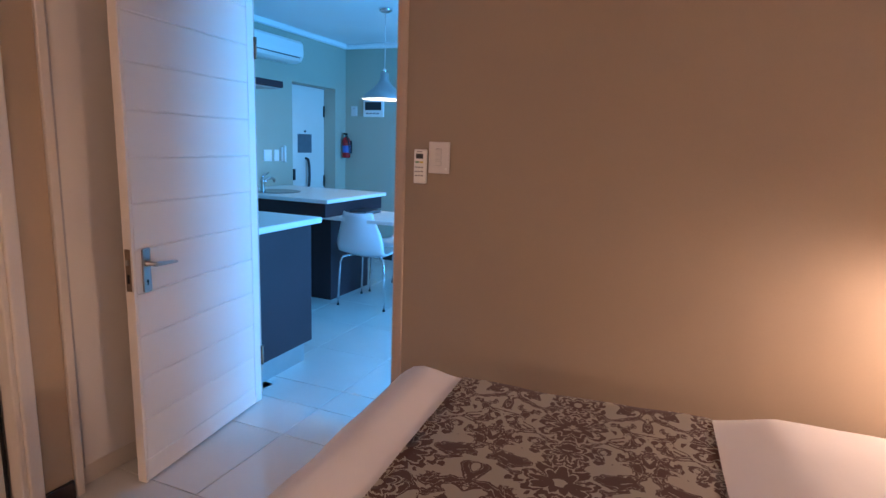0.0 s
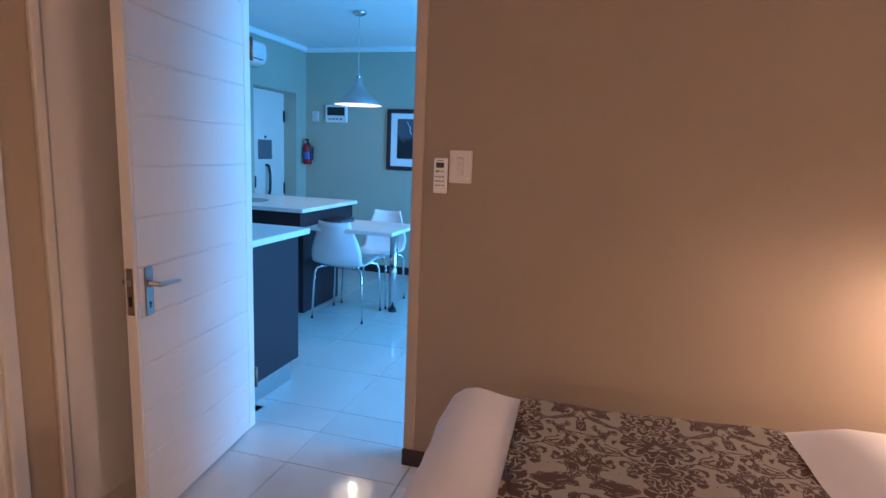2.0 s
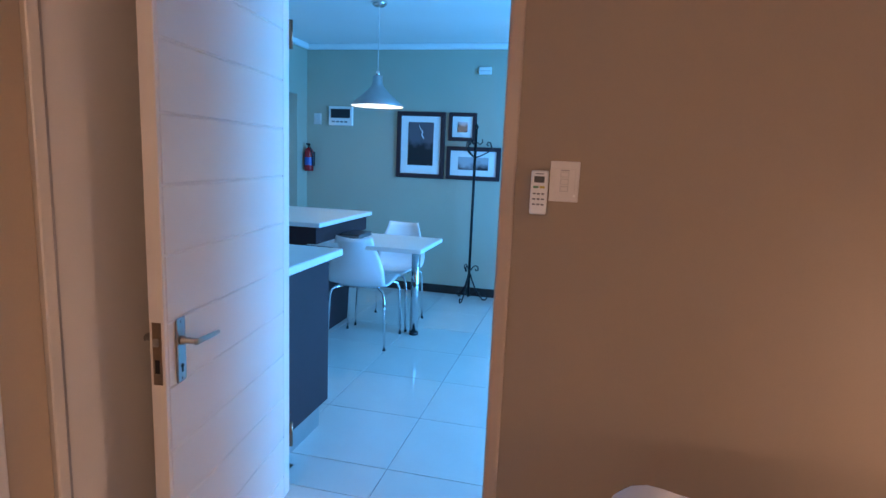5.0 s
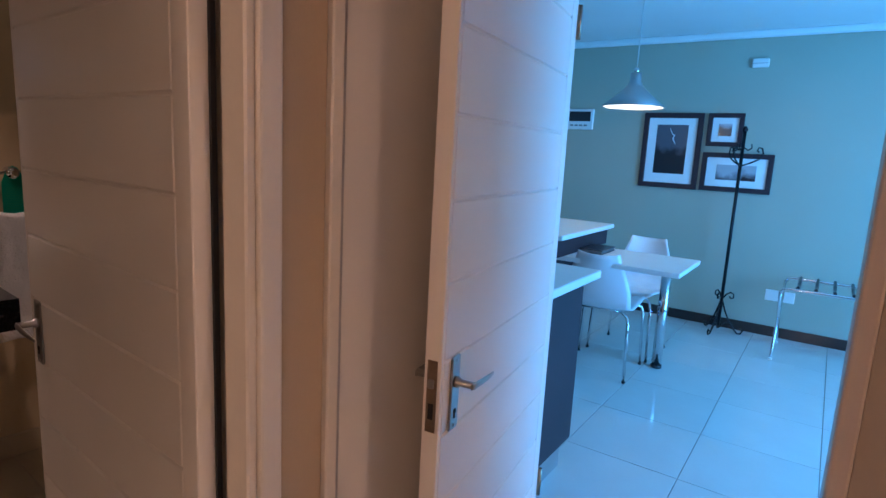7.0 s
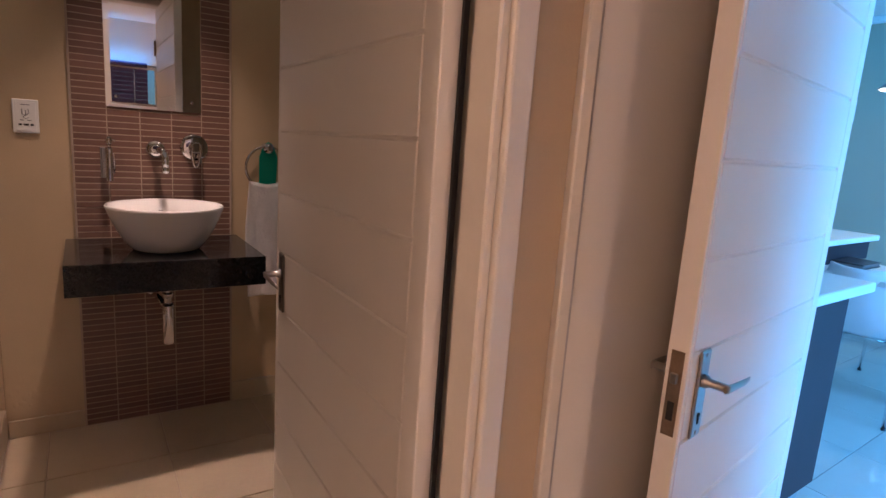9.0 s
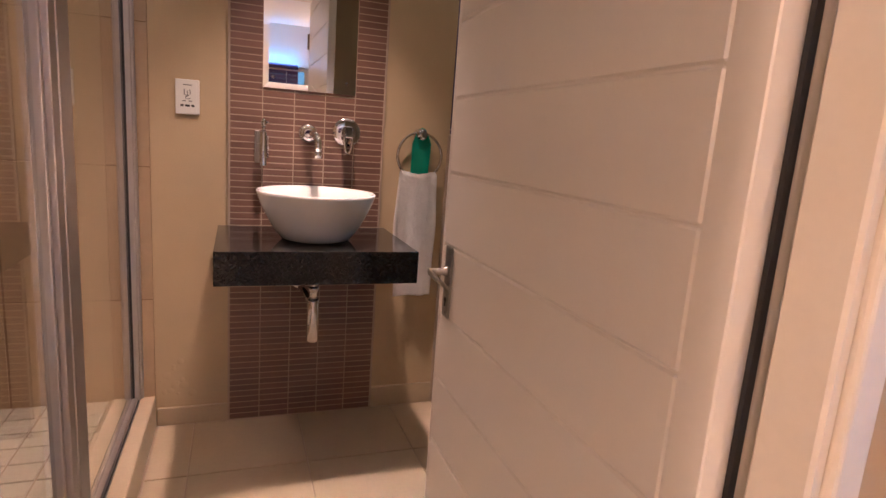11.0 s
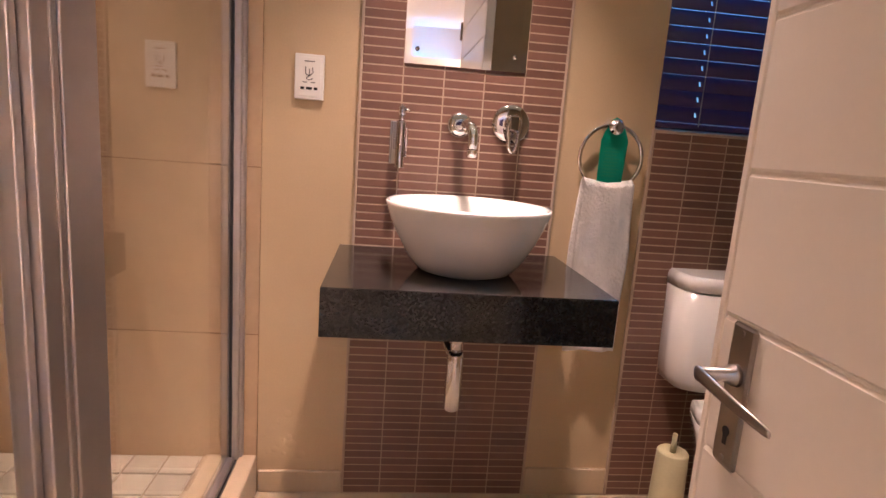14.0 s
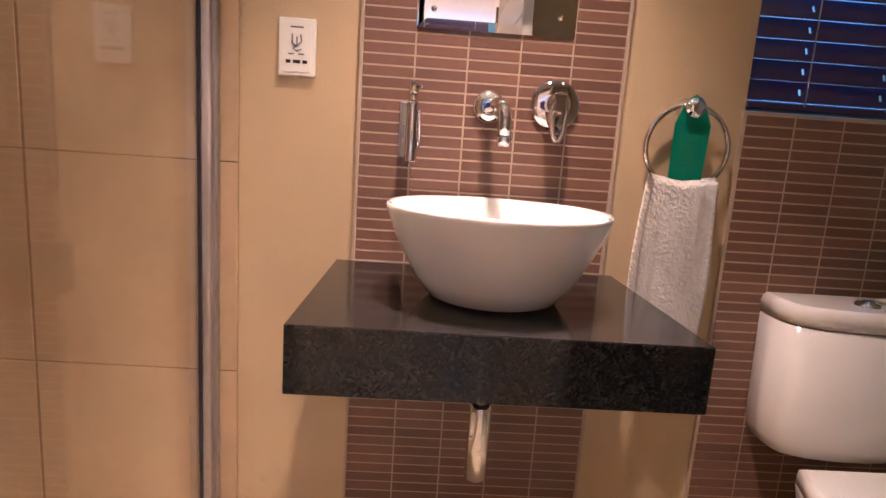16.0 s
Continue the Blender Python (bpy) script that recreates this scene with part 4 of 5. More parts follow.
rnd = random.Random(7)
bm = bmesh.new()
for k in range(14):
    u, z, r = -0.225 + rnd.uniform(-0.035, 0.085), 0.17 + rnd.uniform(-0.05, 0.10), rnd.uniform(0.006, 0.018)
    blister = lathe([(r, 0.0), (r * 0.75, 0.0006), (r * 0.4, 0.0010), (0.0, 0.0012)], 10, sx=rnd.uniform(0.7, 1.5))
    bmesh.ops.transform(blister, matrix=Matrix.Translation((0.0, u, z)) @ Matrix.Rotation(math.pi / 2, 4, "Y"), verts=blister.verts)
    base = [bm.verts.new(v.co) for v in blister.verts]
    blister.verts.index_update()
    for f in blister.faces:
        bm.faces.new([base[v.index] for v in f.verts]).smooth = True
    blister.free()
tagged(part("paint_blisters", bm, bath_paint, bpy.data.objects["wall_bathroom_west"]), kind="stuff")

# window with its blind
wb = bath("window_2", box(-0.10, 0.866, 1.205, -0.06, 1.62, 1.24, r=0.003), frame_paint, "aluminium framed bathroom window behind a blind", "window")
for c in ((-0.10, 0.866, 2.01, -0.06, 1.62, 2.05), (-0.10, 0.866, 1.24, -0.06, 0.90, 2.01), (-0.10, 1.585, 1.24, -0.06, 1.62, 2.01)):
    part("window_frame", box(*c), frame_paint, wb)
for c in ((-0.082, 0.90, 1.24, -0.078, 1.585, 2.01),):
    pane_b = part("pane", box(*c), glass, wb, "clear glass pane")
    pane_b.visible_shadow = False
bathroom_blind = blind(B @ pose(-0.022, 0.869, 1.212, 0, 0, 90) @ Matrix.Diagonal((1, -1, 1, 1)), 0.74, 0.82, "dark purple-brown slatted blind lowered over the window", -69, 0.0458)

tassel_wood = mat("red_brown_wood", (0.10, 0.025, 0.018), 0.45, vary=0.2, scale=30, bump=0.05)
part("pull_cord", tube([(0.127, -0.03, 0.02), (0.127, -0.037, -0.045)], 0.0012, 6), cord_mat, bathroom_blind, "pale cord")
part("tassel", lathe([(0.0, -0.085), (0.008, -0.084), (0.010, -0.074), (0.0075, -0.055), (0.004, -0.044), (0.0, -0.043)], 14, center=(0.127, -0.037, 0)), tassel_wood, bathroom_blind, "small red-brown wooden tassel")

# vanity slab and basin
vs = thing("vanity_slab", B, "thick black granite vanity slab carrying a basin", "vanity top")
part("slab", box(0.012, -0.047, 0.697, 0.507, 0.60, 0.806, r=0.002, seg=2), granite, vs)
part("edge_bead", box(0.0116, -0.0465, 0.8061, 0.0128, 0.5995, 0.8072), light_grout, vs)
ba = thing("wash_basin", B @ pose(0.28, 0.284, 0.8065), "white ceramic vessel basin on the granite slab", "basin")
out = [(0.0, 0.0), (0.105, 0.0), (0.122, 0.008), (0.147, 0.04), (0.172, 0.085), (0.191, 0.125), (0.203, 0.158), (0.205, 0.166), (0.202, 0.170), (0.195, 0.166)]
inn = [(0.18, 0.12), (0.155, 0.065), (0.11, 0.034), (0.05, 0.024), (0.03, 0.022), (0.0, 0.021)]
part("bowl", lathe(out + inn, 64), ceramic, ba)
part("print_bar", turned(box(-0.008, -0.0012, -0.0012, 0.008, 0.0012, 0.0012), pose(-0.1812, 0.0, 0.123, 0, -26, 0) @ pose(0, 0, 0, 0, 0, 90)), print_grey, ba, "small grey printed mark")
part("waste", lathe([(0.0, 0.0245), (0.026, 0.0245), (0.028, 0.022)], 24), chrome, ba, "chrome waste")

tr = thing("bottle_trap", B @ pose(0.235, 0.288, 0), "chrome bottle trap under the vanity slab", "trap")
part("tail_pipe", tube([(0, 0, 0.52), (0, 0, 0.697)], 0.015, 16), chrome, tr)
part("collar", tube([(0, 0, 0.60), (0, 0, 0.622)], 0.021, 18), chrome, tr)
part("cup", lathe([(0.0, 0.405), (0.019, 0.406), (0.023, 0.412), (0.023, 0.56), (0.020, 0.575), (0.0, 0.576)], 24), chrome, tr)
part("outlet", tube([(0, 0, 0.545), (-0.06, -0.02, 0.575), (-0.12, -0.03, 0.585), (-0.222, -0.03, 0.585)], 0.013, 12), chrome, tr)
part("flange", tube([(-0.224, -0.03, 0.585), (-0.215, -0.03, 0.585)], 0.03, 20), chrome, tr)

# wall taps
sp = thing("basin_spout", B @ pose(0.0105, 0.279, 1.172), "chrome wall-mounted basin spout", "tap")
part("rosette", turned(lathe([(0.0, 0.0), (0.037, 0.0), (0.036, 0.008), (0.024, 0.016), (0.0, 0.017)], 28), pose(0, 0, 0, 0, 90, 0)), chrome, sp)
part("neck", tube([(0.014, 0, 0), (0.022, 0, 0)], [0.021, 0.017], 20), chrome, sp)
part("spout", tube([(0.018, 0, 0), (0.10, 0.008, 0.0), (0.122, 0.012, -0.002), (0.141, 0.016, -0.010), (0.152, 0.018, -0.024), (0.155, 0.019, -0.042), (0.156, 0.019, -0.066)], 0.0135, 18), chrome, sp)
part("aerator", tube([(0.156, 0.019, -0.066), (0.156, 0.019, -0.068), (0.156, 0.019, -0.086)], [0.0135, 0.0148, 0.0148], 18), chrome, sp)
mx = thing("basin_mixer", B @ pose(0.0105, 0.427, 1.186), "chrome single-lever wall mixer with a round plate", "tap")
part("plate", turned(lathe([(0.0, 0.0), (0.054, 0.0), (0.056, 0.003), (0.054, 0.006), (0.046, 0.010), (0.030, 0.013), (0.0, 0.014)], 44), pose(0, 0, 0, 0, 90, 0)), chrome, mx)
part("body", turned(lathe([(0.0, 0.012), (0.026, 0.012), (0.0255, 0.040), (0.022, 0.052), (0.014, 0.057), (0.0, 0.058)], 28), pose(0, 0, 0, 0, 90, 0)), chrome, mx)
part("lever", tube([(0.050, 0.017 * math.cos(a) * (1.0 if math.sin(a) > 0 else 0.85), -0.030 + 0.050 * math.sin(a)) for a in [k * math.tau / 28 for k in range(28)]], 0.0062, 10, closed=True), chrome, mx, "chrome loop lever")
part("lever_pad", turned(box(-0.014, -0.004, -0.024, 0.014, 0.004, 0.018, r=0.0038, seg=2), pose(0.056, 0, 0.004, 0, 0, 90)), chrome, mx)
sd = thing("soap_dispenser", B @ pose(0.012, 0.112, 1.042), "slim chrome soap dispenser on a wall bracket", "soap dispenser")
part("back_plate", box(0.0, -0.030, 0.008, 0.004, -0.016, 0.128, r=0.001), satin, sd)
part("back_plate", box(0.0045, -0.026, 0.008, 0.012, -0.012, 0.128, r=0.002), satin, sd)
part("bracket", box(0.012, -0.020, 0.05, 0.032, -0.008, 0.08, r=0.002), satin, sd)
part("tube_body", lathe([(0.0, 0.0), (0.0135, 0.0), (0.0140, 0.001), (0.0140, 0.002), (0.0132, 0.004), (0.0132, 0.118), (0.0140, 0.120), (0.0140, 0.124), (0.010, 0.128), (0.0, 0.129)], 24, center=(0.045, 0, 0)), chrome, sd)
part("neck", tube([(0.045, 0, 0.127), (0.045, 0, 0.145)], [0.0075, 0.0065], 16), chrome, sd)
part("pump", lathe([(0.0, 0.142), (0.0105, 0.143), (0.0112, 0.150), (0.0105, 0.164), (0.006, 0.172), (0.0, 0.173)], 18, center=(0.045, 0, 0)), chrome, sd)
part("nozzle", tube([(0.045, 0.006, 0.160), (0.058, 0.016, 0.160), (0.062, 0.019, 0.154)], 0.0036, 8), chrome, sd)
part("side_rod", tube([(0.052, 0.013, 0.110), (0.052, 0.016, 0.104), (0.052, 0.016, 0.03)], 0.0032, 8), chrome, sd)

mi = thing("wall_mirror", B @ pose(0.0115, 0.109, 1.330), "clear mirror on brown tiles above the basin", "mirror")
bm = bmesh.new()
w_, h_, bv = 0.346, 0.62, 0.020
lo = [bm.verts.new(c) for c in ((0.0, 0, 0), (0.0, w_, 0), (0.0, w_, h_), (0.0, 0, h_))]
md = [bm.verts.new(c) for c in ((0.003, 0, 0), (0.003, w_, 0), (0.003, w_, h_), (0.003, 0, h_))]
hi = [bm.verts.new(c) for c in ((0.0052, bv, bv), (0.0052, w_ - bv, bv), (0.0052, w_ - bv, h_ - bv), (0.0052, bv, h_ - bv))]
for a, b in ((lo, md), (md, hi)):
    for k in range(4):
        bm.faces.new((a[k], a[(k + 1) % 4], b[(k + 1) % 4], b[k]))
bm.faces.new(hi)
bm.faces.new(lo[::-1])
bmesh.ops.recalc_face_normals(bm, faces=bm.faces)
part("mirror_pane", bm, mirror_silver, mi)
for u, z in ((0.035, 0.04), (w_ - 0.035, 0.04), (0.035, h_ - 0.04), (w_ - 0.035, h_ - 0.04)):
    part("stud", turned(lathe([(0.0, 0.006), (0.005, 0.0055), (0.006, 0.003), (0.006, 0.0)], 14), pose(0.0052, u, z, 0, 90, 0)), chrome, mi)

# shaver socket
ss = thing("shaver_socket", B @ pose(0.0, -0.148, 1.270), "white shaver socket plate with grey printed symbols", "socket")
part("plate", box(0.0, -0.040, -0.061, 0.011, 0.040, 0.061, r=0.003, seg=2), plastic_white, ss)
part("inner_plate", box(0.011, -0.031, -0.052, 0.0125, 0.031, 0.052, r=0.0006), plastic_white, ss)
part("print_bar", box(0.0125, -0.014, 0.040, 0.0131, 0.014, 0.043), print_grey, ss)
part("symbol", tube([(0.0128, -0.010, 0.027), (0.0128, -0.010, 0.008), (0.0128, 0.0, 0.002), (0.0128, 0.010, 0.012), (0.0128, 0.008, 0.026)], 0.0016, 6), print_grey, ss)
part("symbol", tube([(0.0128, 0.0, 0.022), (0.0128, 0.0, 0.004), (0.0128, -0.008, -0.004), (0.0128, 0.0, -0.008), (0.0128, 0.010, -0.004)], 0.0014, 6), print_grey, ss)
for u in (-0.012, 0.010):
    part("print_bar", box(0.0125, u - 0.006, -0.016, 0.0131, u + 0.006, -0.013), print_grey, ss)
for u, w in ((-0.018, 0.005), (0.0, 0.008), (0.018, 0.005)):
    part("outlet_slot", box(0.0125, u - w, -0.034, 0.0132, u + w, -0.027), black_gap, ss)

# towel ring, card tag and towel
ring = thing("towel_ring", B @ pose(0.0, 0.730, 1.20), "chrome towel ring on a round wall stud", "towel ring")
part("stud", turned(lathe([(0.0, 0.0), (0.024, 0.0), (0.024, 0.006), (0.014, 0.012), (0.014, 0.035), (0.022, 0.042), (0.022, 0.052), (0.0, 0.054)], 24), pose(0, 0, 0, 0, 90, 0)), chrome, ring)
part("ring", tube([(0.03, 0.094 * math.sin(k * math.tau / 48), -0.088 + 0.094 * math.cos(k * math.tau / 48)) for k in range(48)], 0.0062, 12, closed=True), chrome, ring)
tag = thing("card_tag", B @ pose(0.0385, 0.732, 1.203), "green card tag hung from the towel ring stud", "tag")
bm = bmesh.new()
outl = [(-0.04, -0.165), (0.036, -0.165), (0.042, -0.04), (0.030, -0.01), (0.016, 0.018), (0.0, 0.026), (-0.012, 0.018), (-0.028, -0.01), (-0.040, -0.04)]
bm.faces.new([bm.verts.new((0.0, u, z)) for u, z in outl])
bmesh.ops.solidify(bm, geom=bm.faces[:], thickness=0.0012)
part("card", bm, green_tag, tag)
tag_print = mat("tag_print", (0.02, 0.30, 0.18), 0.5, vary=0.05, bump=0.0)
for k in range(9):
    part("print_bar", box(0.0001, -0.026, -0.065 - 0.010 * k, 0.0006, 0.024 - 0.006 * (k % 3), -0.062 - 0.010 * k), tag_print, tag)


def towel():
    bm = bmesh.new()
    n, rows = 30, 110
    grid = []
    for j in range(rows + 1):
        t = j / rows
        front = t < 0.62
        if front:
            s = t / 0.62
            z = -0.16 - 0.515 * (1 - s)
            d = 0.052 + 0.006 * (1 - s)
        else:
            s = (t - 0.62) / 0.38
            ang = min(1.0, s * 6)
            z = -0.16 + 0.012 * math.sin(ang * math.pi) - max(0.0, s - 0.166) * 0.40
            d = 0.045 - 0.03 * ang
        row = []
        for i in range(n + 1):
            a = -1 + 2 * i / n
            drop = -0.16 - z if z < -0.16 else 0
            half = 0.075 + 0.013 * min(1.0, drop * 5) - 0.02 * max(0.0, drop - 0.25)
            fold = 0.0085 * math.sin(a * 5.2 + 1.3 + 2.5 * z) * min(1.0, 0.4 + drop * 3) + 0.011 * noise.noise(Vector((a * 2.2, z * 6, 0))) + (0.0022 * math.sin(z * 420) if 0.41 < drop < 0.45 else 0)
            sag = -0.012 * (1 - abs(a)) if drop < 0.06 else 0
            row.append(bm.verts.new((d + fold * (1 if front else 0.3), a * half - 0.012 * drop, z + sag * (1 - drop / 0.06 if drop < 0.06 else 0))))
        grid.append(row)
    for a, b in zip(grid, grid[1:]):
        for i in range(n):
            bm.faces.new((a[i], a[i + 1], b[i + 1], b[i])).smooth = True
    bmesh.ops.solidify(bm, geom=bm.faces[:], thickness=0.006)
    for f in bm.faces:
        f.smooth = True
    return bm


tw = part("hand_towel", towel(), towel_cloth, m=B @ pose(0.004, 0.727, 1.20))
tagged(tw, "white terry hand towel folded over the chrome ring", "towel")

# toilet
wc = thing("toilet", B @ pose(0.013, 1.158, 0), "white close-coupled ceramic toilet with a dual-flush button", "toilet")


def slab_of(outline, levels):
    """Stacks copies of an outline, each level (z, scale, d offset), into one closed body."""
    bm = bmesh.new()
    rings = [[bm.verts.new((d * s_ + off, u * s_, z)) for d, u in outline] for z, s_, off in levels]
    n = len(outline)
    for a, b in zip(rings, rings[1:]):
        for k in range(n):
            bm.faces.new((a[k], a[(k + 1) % n], b[(k + 1) % n], b[k])).smooth = True
    bm.faces.new(rings[0][::-1])
    bm.faces.new(rings[-1])
    bmesh.ops.recalc_face_normals(bm, faces=bm.faces)
    return bm


half_tank = [(0.0, 0.187), (0.07, 0.189), (0.108, 0.184), (0.124, 0.174), (0.137, 0.152), (0.150, 0.115), (0.158, 0.07), (0.162, 0.03)]
tank = [(d, -u) for d, u in half_tank] + half_tank[::-1]
part("cistern", slab_of(tank, [(0.434, 0.86, 0.0), (0.438, 0.90, 0.0), (0.462, 0.945, 0.0), (0.50, 0.968, 0.0), (0.742, 1.0, 0.0)]), ceramic, wc)
part("cistern_lid", slab_of(tank, [(0.7455, 1.01, 0.0), (0.770, 1.015, 0.0), (0.783, 0.995, 0.0), (0.790, 0.95, 0.0)]), ceramic, wc)
btn = part("flush_button", lathe([(0.0, 0.802), (0.012, 0.802), (0.013, 0.798), (0.024, 0.797), (0.026, 0.789)], 24, center=(0.09, 0.0, 0)), chrome, wc, "chrome flush button")
seat_o = [(0.17 + 0.0, -0.15), (0.25, -0.175)] + [(0.36 + 0.22 * math.sin(k * math.pi / 12), -0.18 * math.cos(k * math.pi / 12)) for k in range(13)] + [(0.25, 0.175), (0.17, 0.15)]
part("bowl", slab_of(seat_o, [(0.0, 0.62, 0.05), (0.10, 0.60, 0.05), (0.25, 0.75, 0.04), (0.36, 0.96, 0.01), (0.395, 1.0, 0.0)]), ceramic, wc)
part("seat_lid", slab_of(seat_o, [(0.398, 1.0, 0.0), (0.415, 1.01, 0.0), (0.43, 0.99, 0.003), (0.434, 0.92, 0.02)]), ceramic, wc, "white lowered seat lid")
card = thing("folded_card", B @ pose(0.085, 1.262, 0.7915), "small white folded notice lying on the cistern lid", "card")
part("leaf", box(-0.035, -0.045, 0.0, 0.035, 0.045, 0.0012), plastic_white, card)
part("leaf", turned(box(-0.035, 0.0, 0.0, 0.035, 0.09, 0.0012), pose(0, -0.045, 0.0014, 9, 0, 0)), plastic_white, card)
brush_mat = mat("pale_yellow_plastic", (0.50, 0.45, 0.28), 0.45, vary=0.1, bump=0.0)
br = thing("toilet_brush", B @ pose(0.20, 0.965, 0), "toilet brush in a pale yellow pot beside the toilet", "toilet brush")
part("pot", lathe([(0.0, 0.0), (0.05, 0.0), (0.052, 0.01), (0.045, 0.27), (0.042, 0.275), (0.0, 0.27)], 24), brush_mat, br)
part("handle", tube([(0, 0, 0.27), (0, 0, 0.33)], [0.009, 0.007], 10), brush_mat, br)

# shower: kerb, screen, wall tiles
bath("floor_shower_kerb", box(0.012, -0.43, 0.0, 1.86, -0.272, 0.131, r=0.004), bath_floor_tile, "beige tiled kerb of the shower", "kerb")
scr = thing("shower_screen", B, "framed clear glass shower screen on a tiled kerb", "shower screen")
part("wall_channel", box(0.012, -0.362, 0.133, 0.034, -0.312, 2.0, r=0.003), alu, scr, "aluminium wall channel")
part("wall_channel", box(0.0345, -0.352, 0.133, 0.052, -0.320, 2.0, r=0.004, seg=2), alu, scr, "aluminium wall channel")
part("glazing_seal", box(0.0525, -0.350, 0.133, 0.058, -0.338, 2.0), plastic_dark, scr, "dark rubber seal")
part("bottom_rail", box(0.059, -0.358, 0.1315, 0.79, -0.328, 0.150, r=0.003), alu, scr)
part("bottom_rail", box(1.0, -0.358, 0.1315, 1.84, -0.328, 0.150, r=0.003), alu, scr)
part("glazing_seal", box(0.059, -0.327, 0.1315, 0.79, -0.322, 0.140), plastic_dark, scr, "dark rubber seal")
part("top_rail", box(0.012, -0.368, 2.001, 1.84, -0.318, 2.04, r=0.003), alu, scr)
for d0, d1, u0, u1 in ((0.790, 0.797, -0.352, -0.334), (0.799, 0.809, -0.356, -0.331), (0.811, 0.818, -0.354, -0.333), (0.820, 0.908, -0.366, -0.320), (0.911, 0.925, -0.360, -0.322), (0.936, 0.972, -0.364, -0.318), (0.974, 0.990, -0.358, -0.330)):
    part("stile", box(d0, u0, 0.133, d1, u1, 2.0, r=0.0025, seg=2), alu, scr, "grey aluminium stile")
part("door_seal", box(0.926, -0.352, 0.133, 0.935, -0.332, 2.0), plastic_dark, scr, "dark rubber door seal")
for a, b in ((0.05, 0.792), (0.988, 1.84)):
    pane = part("pane", box(a, -0.350, 0.140, b, -0.344, 2.002), glass, scr, "clear glass pane")
    pane.visible_shadow = False
hd = part("door_knob", tube([(1.70, -0.340, 1.0), (1.70, -0.30, 1.0)], 0.014, 14), chrome, scr)

# fittings of the unseen downlights; the third is added with its fill lamp
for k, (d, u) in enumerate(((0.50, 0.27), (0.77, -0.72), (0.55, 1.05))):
    dl = thing("downlight", B @ pose(d, u, CEIL), "small unseen recessed ceiling downlight with a chrome ring", "downlight", "bathroom downlights")
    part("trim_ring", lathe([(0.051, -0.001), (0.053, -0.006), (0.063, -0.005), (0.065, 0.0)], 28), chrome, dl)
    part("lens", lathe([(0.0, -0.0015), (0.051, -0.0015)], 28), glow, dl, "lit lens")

# ---------------------------------------------------------------- tiles, last
def tile_mesh(name, w, h, t, material, r=0.0012):
    """A bevelled tile lying in the xy plane, its face at z = t."""
    bm = bmesh.new()
    lo = [bm.verts.new((x, y, 0)) for x, y in ((0, 0), (w, 0), (w, h), (0, h))]
    md = [bm.verts.new((x, y, t - r)) for x, y in ((0, 0), (w, 0), (w, h), (0, h))]
    hi = [bm.verts.new((x, y, t)) for x, y in ((r, r), (w - r, r), (w - r, h - r), (r, h - r))]
    for a, b in ((lo, md), (md, hi)):
        for k in range(4):
            bm.faces.new((a[k], a[(k + 1) % 4], b[(k + 1) % 4], b[k]))
    bm.faces.new(hi)
    return mesh_of(name, bm, material)


floor = bpy.data.objects["floor"]
P, G = 0.52, 0.0035
cells = {}
for i in range(-2, 7):
    for j in range(-9, 8):
        x0, y0 = -3.475 + (i - 0) * P, 3.26 + j * P
        x1, y1 = x0 + P - G, y0 + P - G
        boxes = [(-3.982, -1.5, -0.55, 3.43 + 0.12), (-5.55, 3.55, -0.55, 7.08)]
        for bi, (ax, ay, bx_, by) in enumerate(boxes):
            if bi == 0:
                by = 3.55 - G if y0 < 3.55 else by
            cx0, cx1, cy0, cy1 = max(x0, ax), min(x1, bx_), max(y0, ay), min(y1, by)
            if bi == 0 and cy0 < 3.55 < cy1:
                cy1 = 3.55
            if cx1 - cx0 < 0.02 or cy1 - cy0 < 0.02 or (bi == 0 and cy0 >= 3.55):
                continue
            cells[(round(cx0, 4), round(cy0, 4))] = (round(cx1 - cx0, 4), round(cy1 - cy0, 4))
for i in range(-6, -2):
    for j in range(0, 8):
        x0, y0 = -3.475 + i * P, 3.26 + j * P
        cx0, cx1, cy0, cy1 = max(x0, -5.55), x0 + P - G, max(y0, 3.55), min(y0 + P - G, 7.08)
        if cx1 - cx0 > 0.02 and cy1 - cy0 > 0.02:
            cells[(round(cx0, 4), round(cy0, 4))] = (round(cx1 - cx0, 4), round(cy1 - cy0, 4))
kept = {}
for (x0, y0), (w, h) in cells.items():
    if (w, h) not in kept:
        kept[(w, h)] = tile_mesh("floor_tile", w, h, 0.005, cream_tile)
    o = new("floor_tile", kept[(w, h)])
    o.parent = floor
    o.location = (x0, y0, -0.005)

# bathroom floor
bf = bath("floor_bathroom", box(-0.02, -1.3, -0.11, 1.87, 1.66, -0.0045), light_grout, "pale grout bed of the bathroom floor", "floor")
PB = 0.40
kept = {}
for i in range(5):
    for j in range(-1, 5):
        d0, u0 = 0.005 + i * PB + (-0.02 if i else 0), -0.132 + j * PB
        d1, u1 = 0.005 + (i + 1) * PB - 0.024, u0 + PB - 0.004
        u0 = max(u0, -0.266)
        d1 = min(d1, 1.86 - 0.064 * 0 )
        w, h = round(d1 - d0, 4), round(u1 - u0, 4)
        if w < 0.03 or h < 0.03:
            continue
        if (w, h) not in kept:
            kept[(w, h)] = tile_mesh("floor_tile", w, h, 0.0045, bath_floor_tile)
        o = new("floor_tile", kept[(w, h)])
        o.parent = bf
        o.location = (d0, u0, -0.0045)
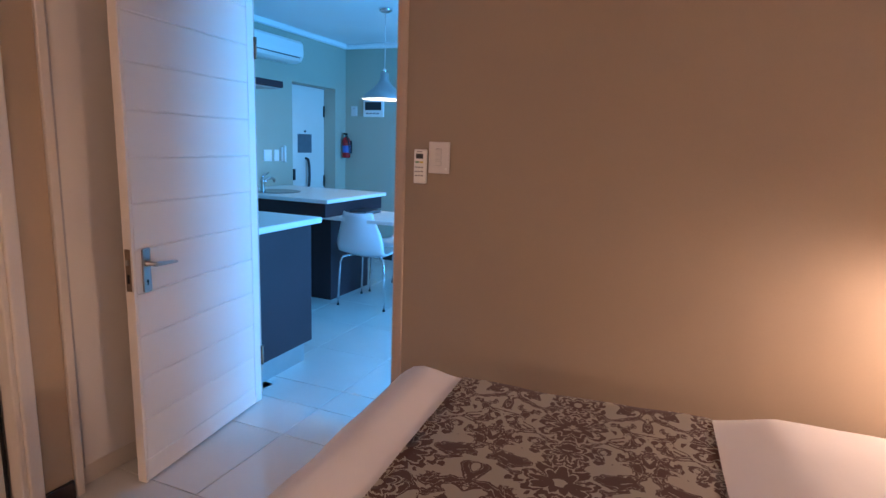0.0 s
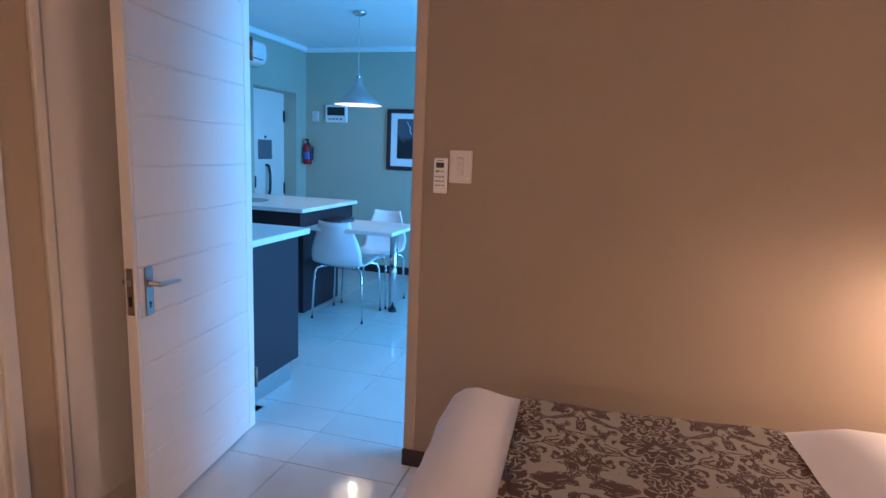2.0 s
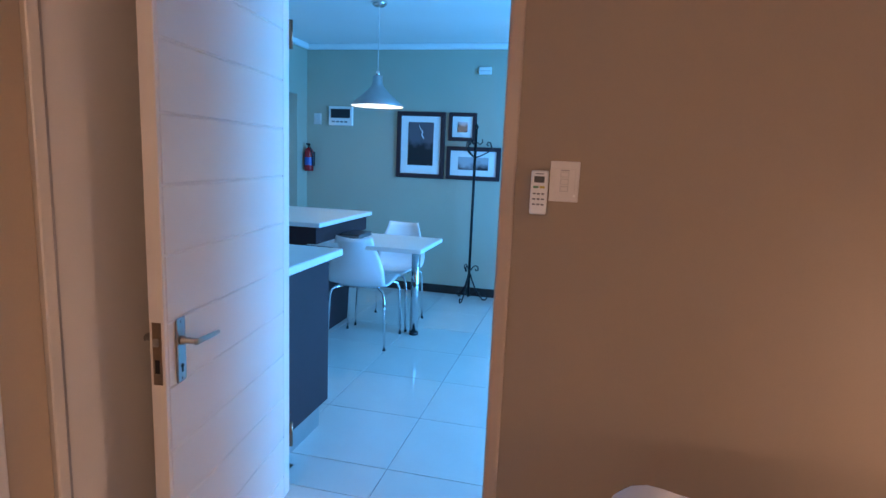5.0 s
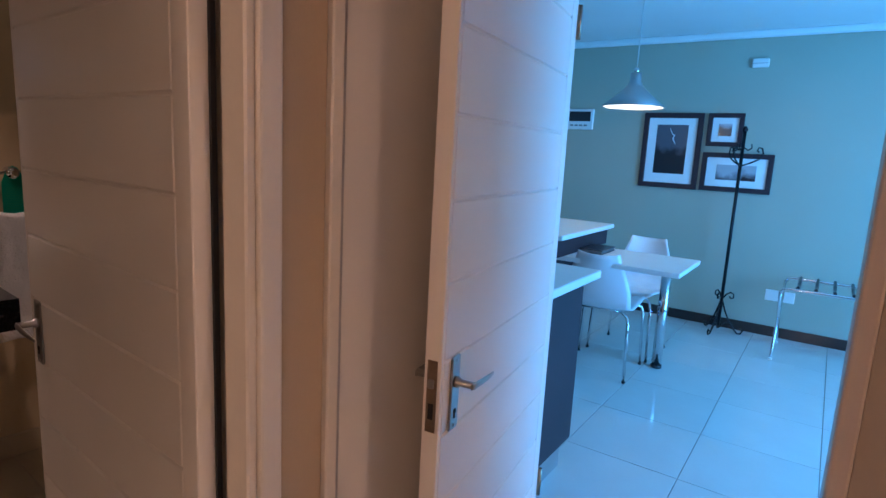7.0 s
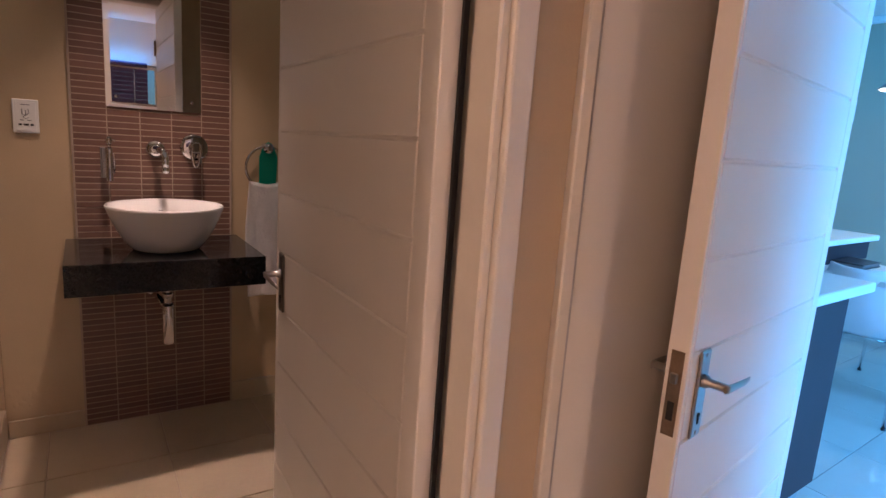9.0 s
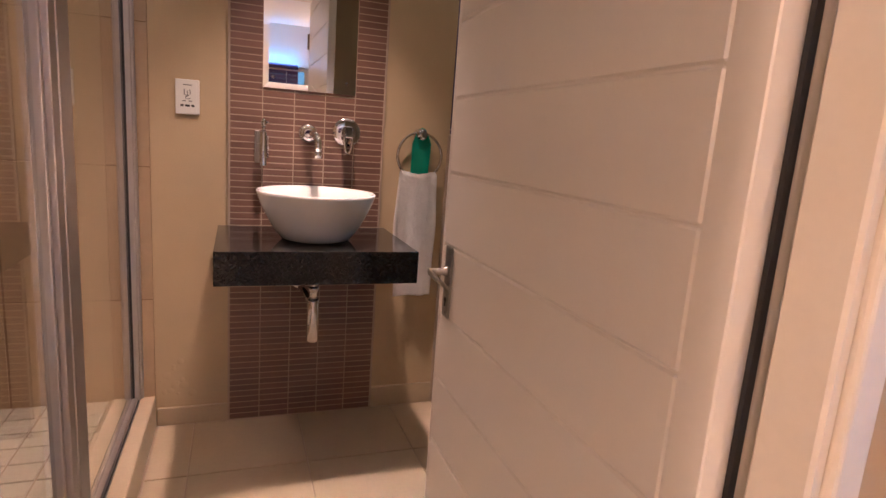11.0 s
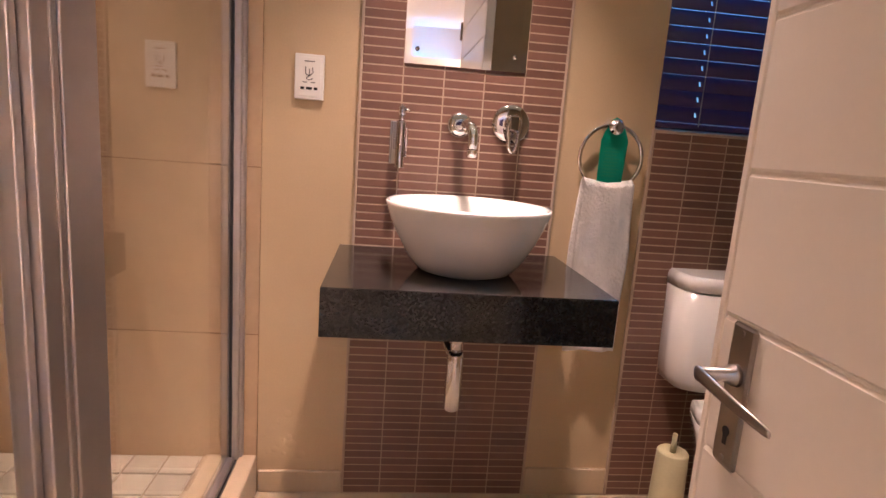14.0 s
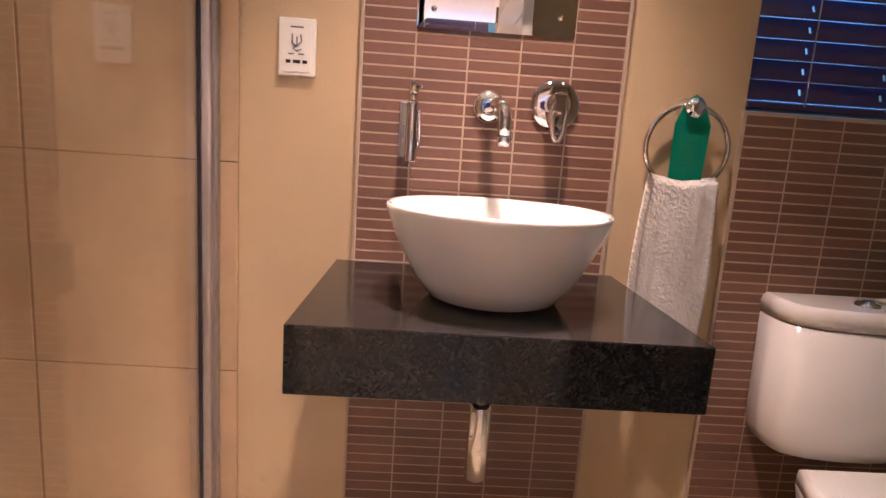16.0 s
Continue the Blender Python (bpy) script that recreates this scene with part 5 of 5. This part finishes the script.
# shower floor mosaic
sf = bath("floor_shower", box(0.012, -1.3, -0.0035, 1.86, -0.432, 0.122), light_grout, "pale grout bed of the shower floor", "floor")
me = tile_mesh("mosaic_tile", 0.093, 0.093, 0.006, mosaic_pale)
for i in range(18):
    for j in range(9):
        o = new("mosaic_tile", me)
        o.parent = sf
        o.location = (0.02 + 0.1 * i, -0.53 - 0.1 * j, 0.122)
# shower wall tiles
TW, TH = 0.405, 0.4945
bath("wall_shower_grout", box(0.0005, -1.3, 0.0, 0.0108, -0.2745, CEIL), brown_grout, "brown grout behind the shower wall tiles", "tiled panel")
wall_west = bpy.data.objects["wall_bathroom_west"]
me_full = tile_mesh("wall_tile", TW - 0.003, TH - 0.003, 0.012, shower_tile)
me_strip = tile_mesh("wall_tile", 0.045, TH - 0.003, 0.012, shower_tile)
me_cut = tile_mesh("wall_tile", 0.42, TH - 0.003, 0.012, shower_tile)
up = Matrix(((0, 0, 1, 0), (1, 0, 0, 0), (0, 1, 0, 0), (0, 0, 0, 1)))
for k in range(-1, 5):
    z = 0.5205 + TH * (k - 1)
    for me, u in ((me_full, -0.745 - TW), (me_cut, -0.742), (me_strip, -0.319)):
        o = new("wall_tile", me)
        o.parent = wall_west
        o.matrix_basis = Matrix.Translation((0.0, u, z)) @ up
ws = bpy.data.objects["wall_bathroom_south"]
side = Matrix(((1, 0, 0, 0), (0, 0, 1, 0), (0, 1, 0, 0), (0, 0, 0, 1)))
for k in range(-1, 5):
    for i in range(5):
        o = new("wall_tile", me_full)
        o.parent = ws
        o.matrix_basis = Matrix.Translation((0.0 + TW * i, -1.3, 0.5205 + TH * (k - 1))) @ side


def strip_field(host, u0, cols, z0, z1, near0, near1, skip=None):
    """Stacked strip tiles on the wall: those between near0 and near1 singly, the rest in one mesh."""
    w, pitch = 0.1158, 0.0244
    me = tile_mesh("strip_tile", w - 0.0035, pitch - 0.0034, 0.010, mosaic_brown, 0.0008)
    bm = bmesh.new()
    k = 0
    while z0 + pitch * (k + 1) <= z1:
        z = z0 + pitch * k
        for c in range(cols):
            u = u0 + w * c + 0.0017
            if skip and skip[0] < u + w / 2 < skip[1] and z > skip[2]:
                bx(bm, 0.0, u, z, 0.009, u + w - 0.0035, z + pitch - 0.003)
            elif near0 <= z <= near1:
                o = new("strip_tile", me)
                o.parent = host
                o.matrix_basis = Matrix.Translation((0.0, u, z)) @ up
            else:
                bx(bm, 0.0, u, z, 0.010, u + w - 0.0035, z + pitch - 0.0034)
        k += 1
    rest = part("strip_tiles", bm, mosaic_brown_joined, host)
    tagged(rest, kind="stuff")


mosaic_brown_joined = mat("brown_strip_tile_joined", (0.178, 0.092, 0.066), 0.36, vary=0.12, scale=14, fine=120, bump=0.06, random_each=0.16, island=True)
pg = bath("wall_panel_grout", box(0.0005, -0.0055, 0.0, 0.0094, 0.5735, CEIL), light_grout, "brown strip-tiled panel behind the basin", "tiled panel")
strip_field(pg, -0.006, 5, 0.004, CEIL, 0.42, 1.42)
wg = bath("wall_window_grout", box(0.0005, 0.8655, 0.0, 0.0094, 1.62, 1.204), light_grout, "brown strip-tiled wall below the window", "tiled panel")
strip_field(wg, 0.866, 6, 0.004, 1.205, 0.42, 1.205)
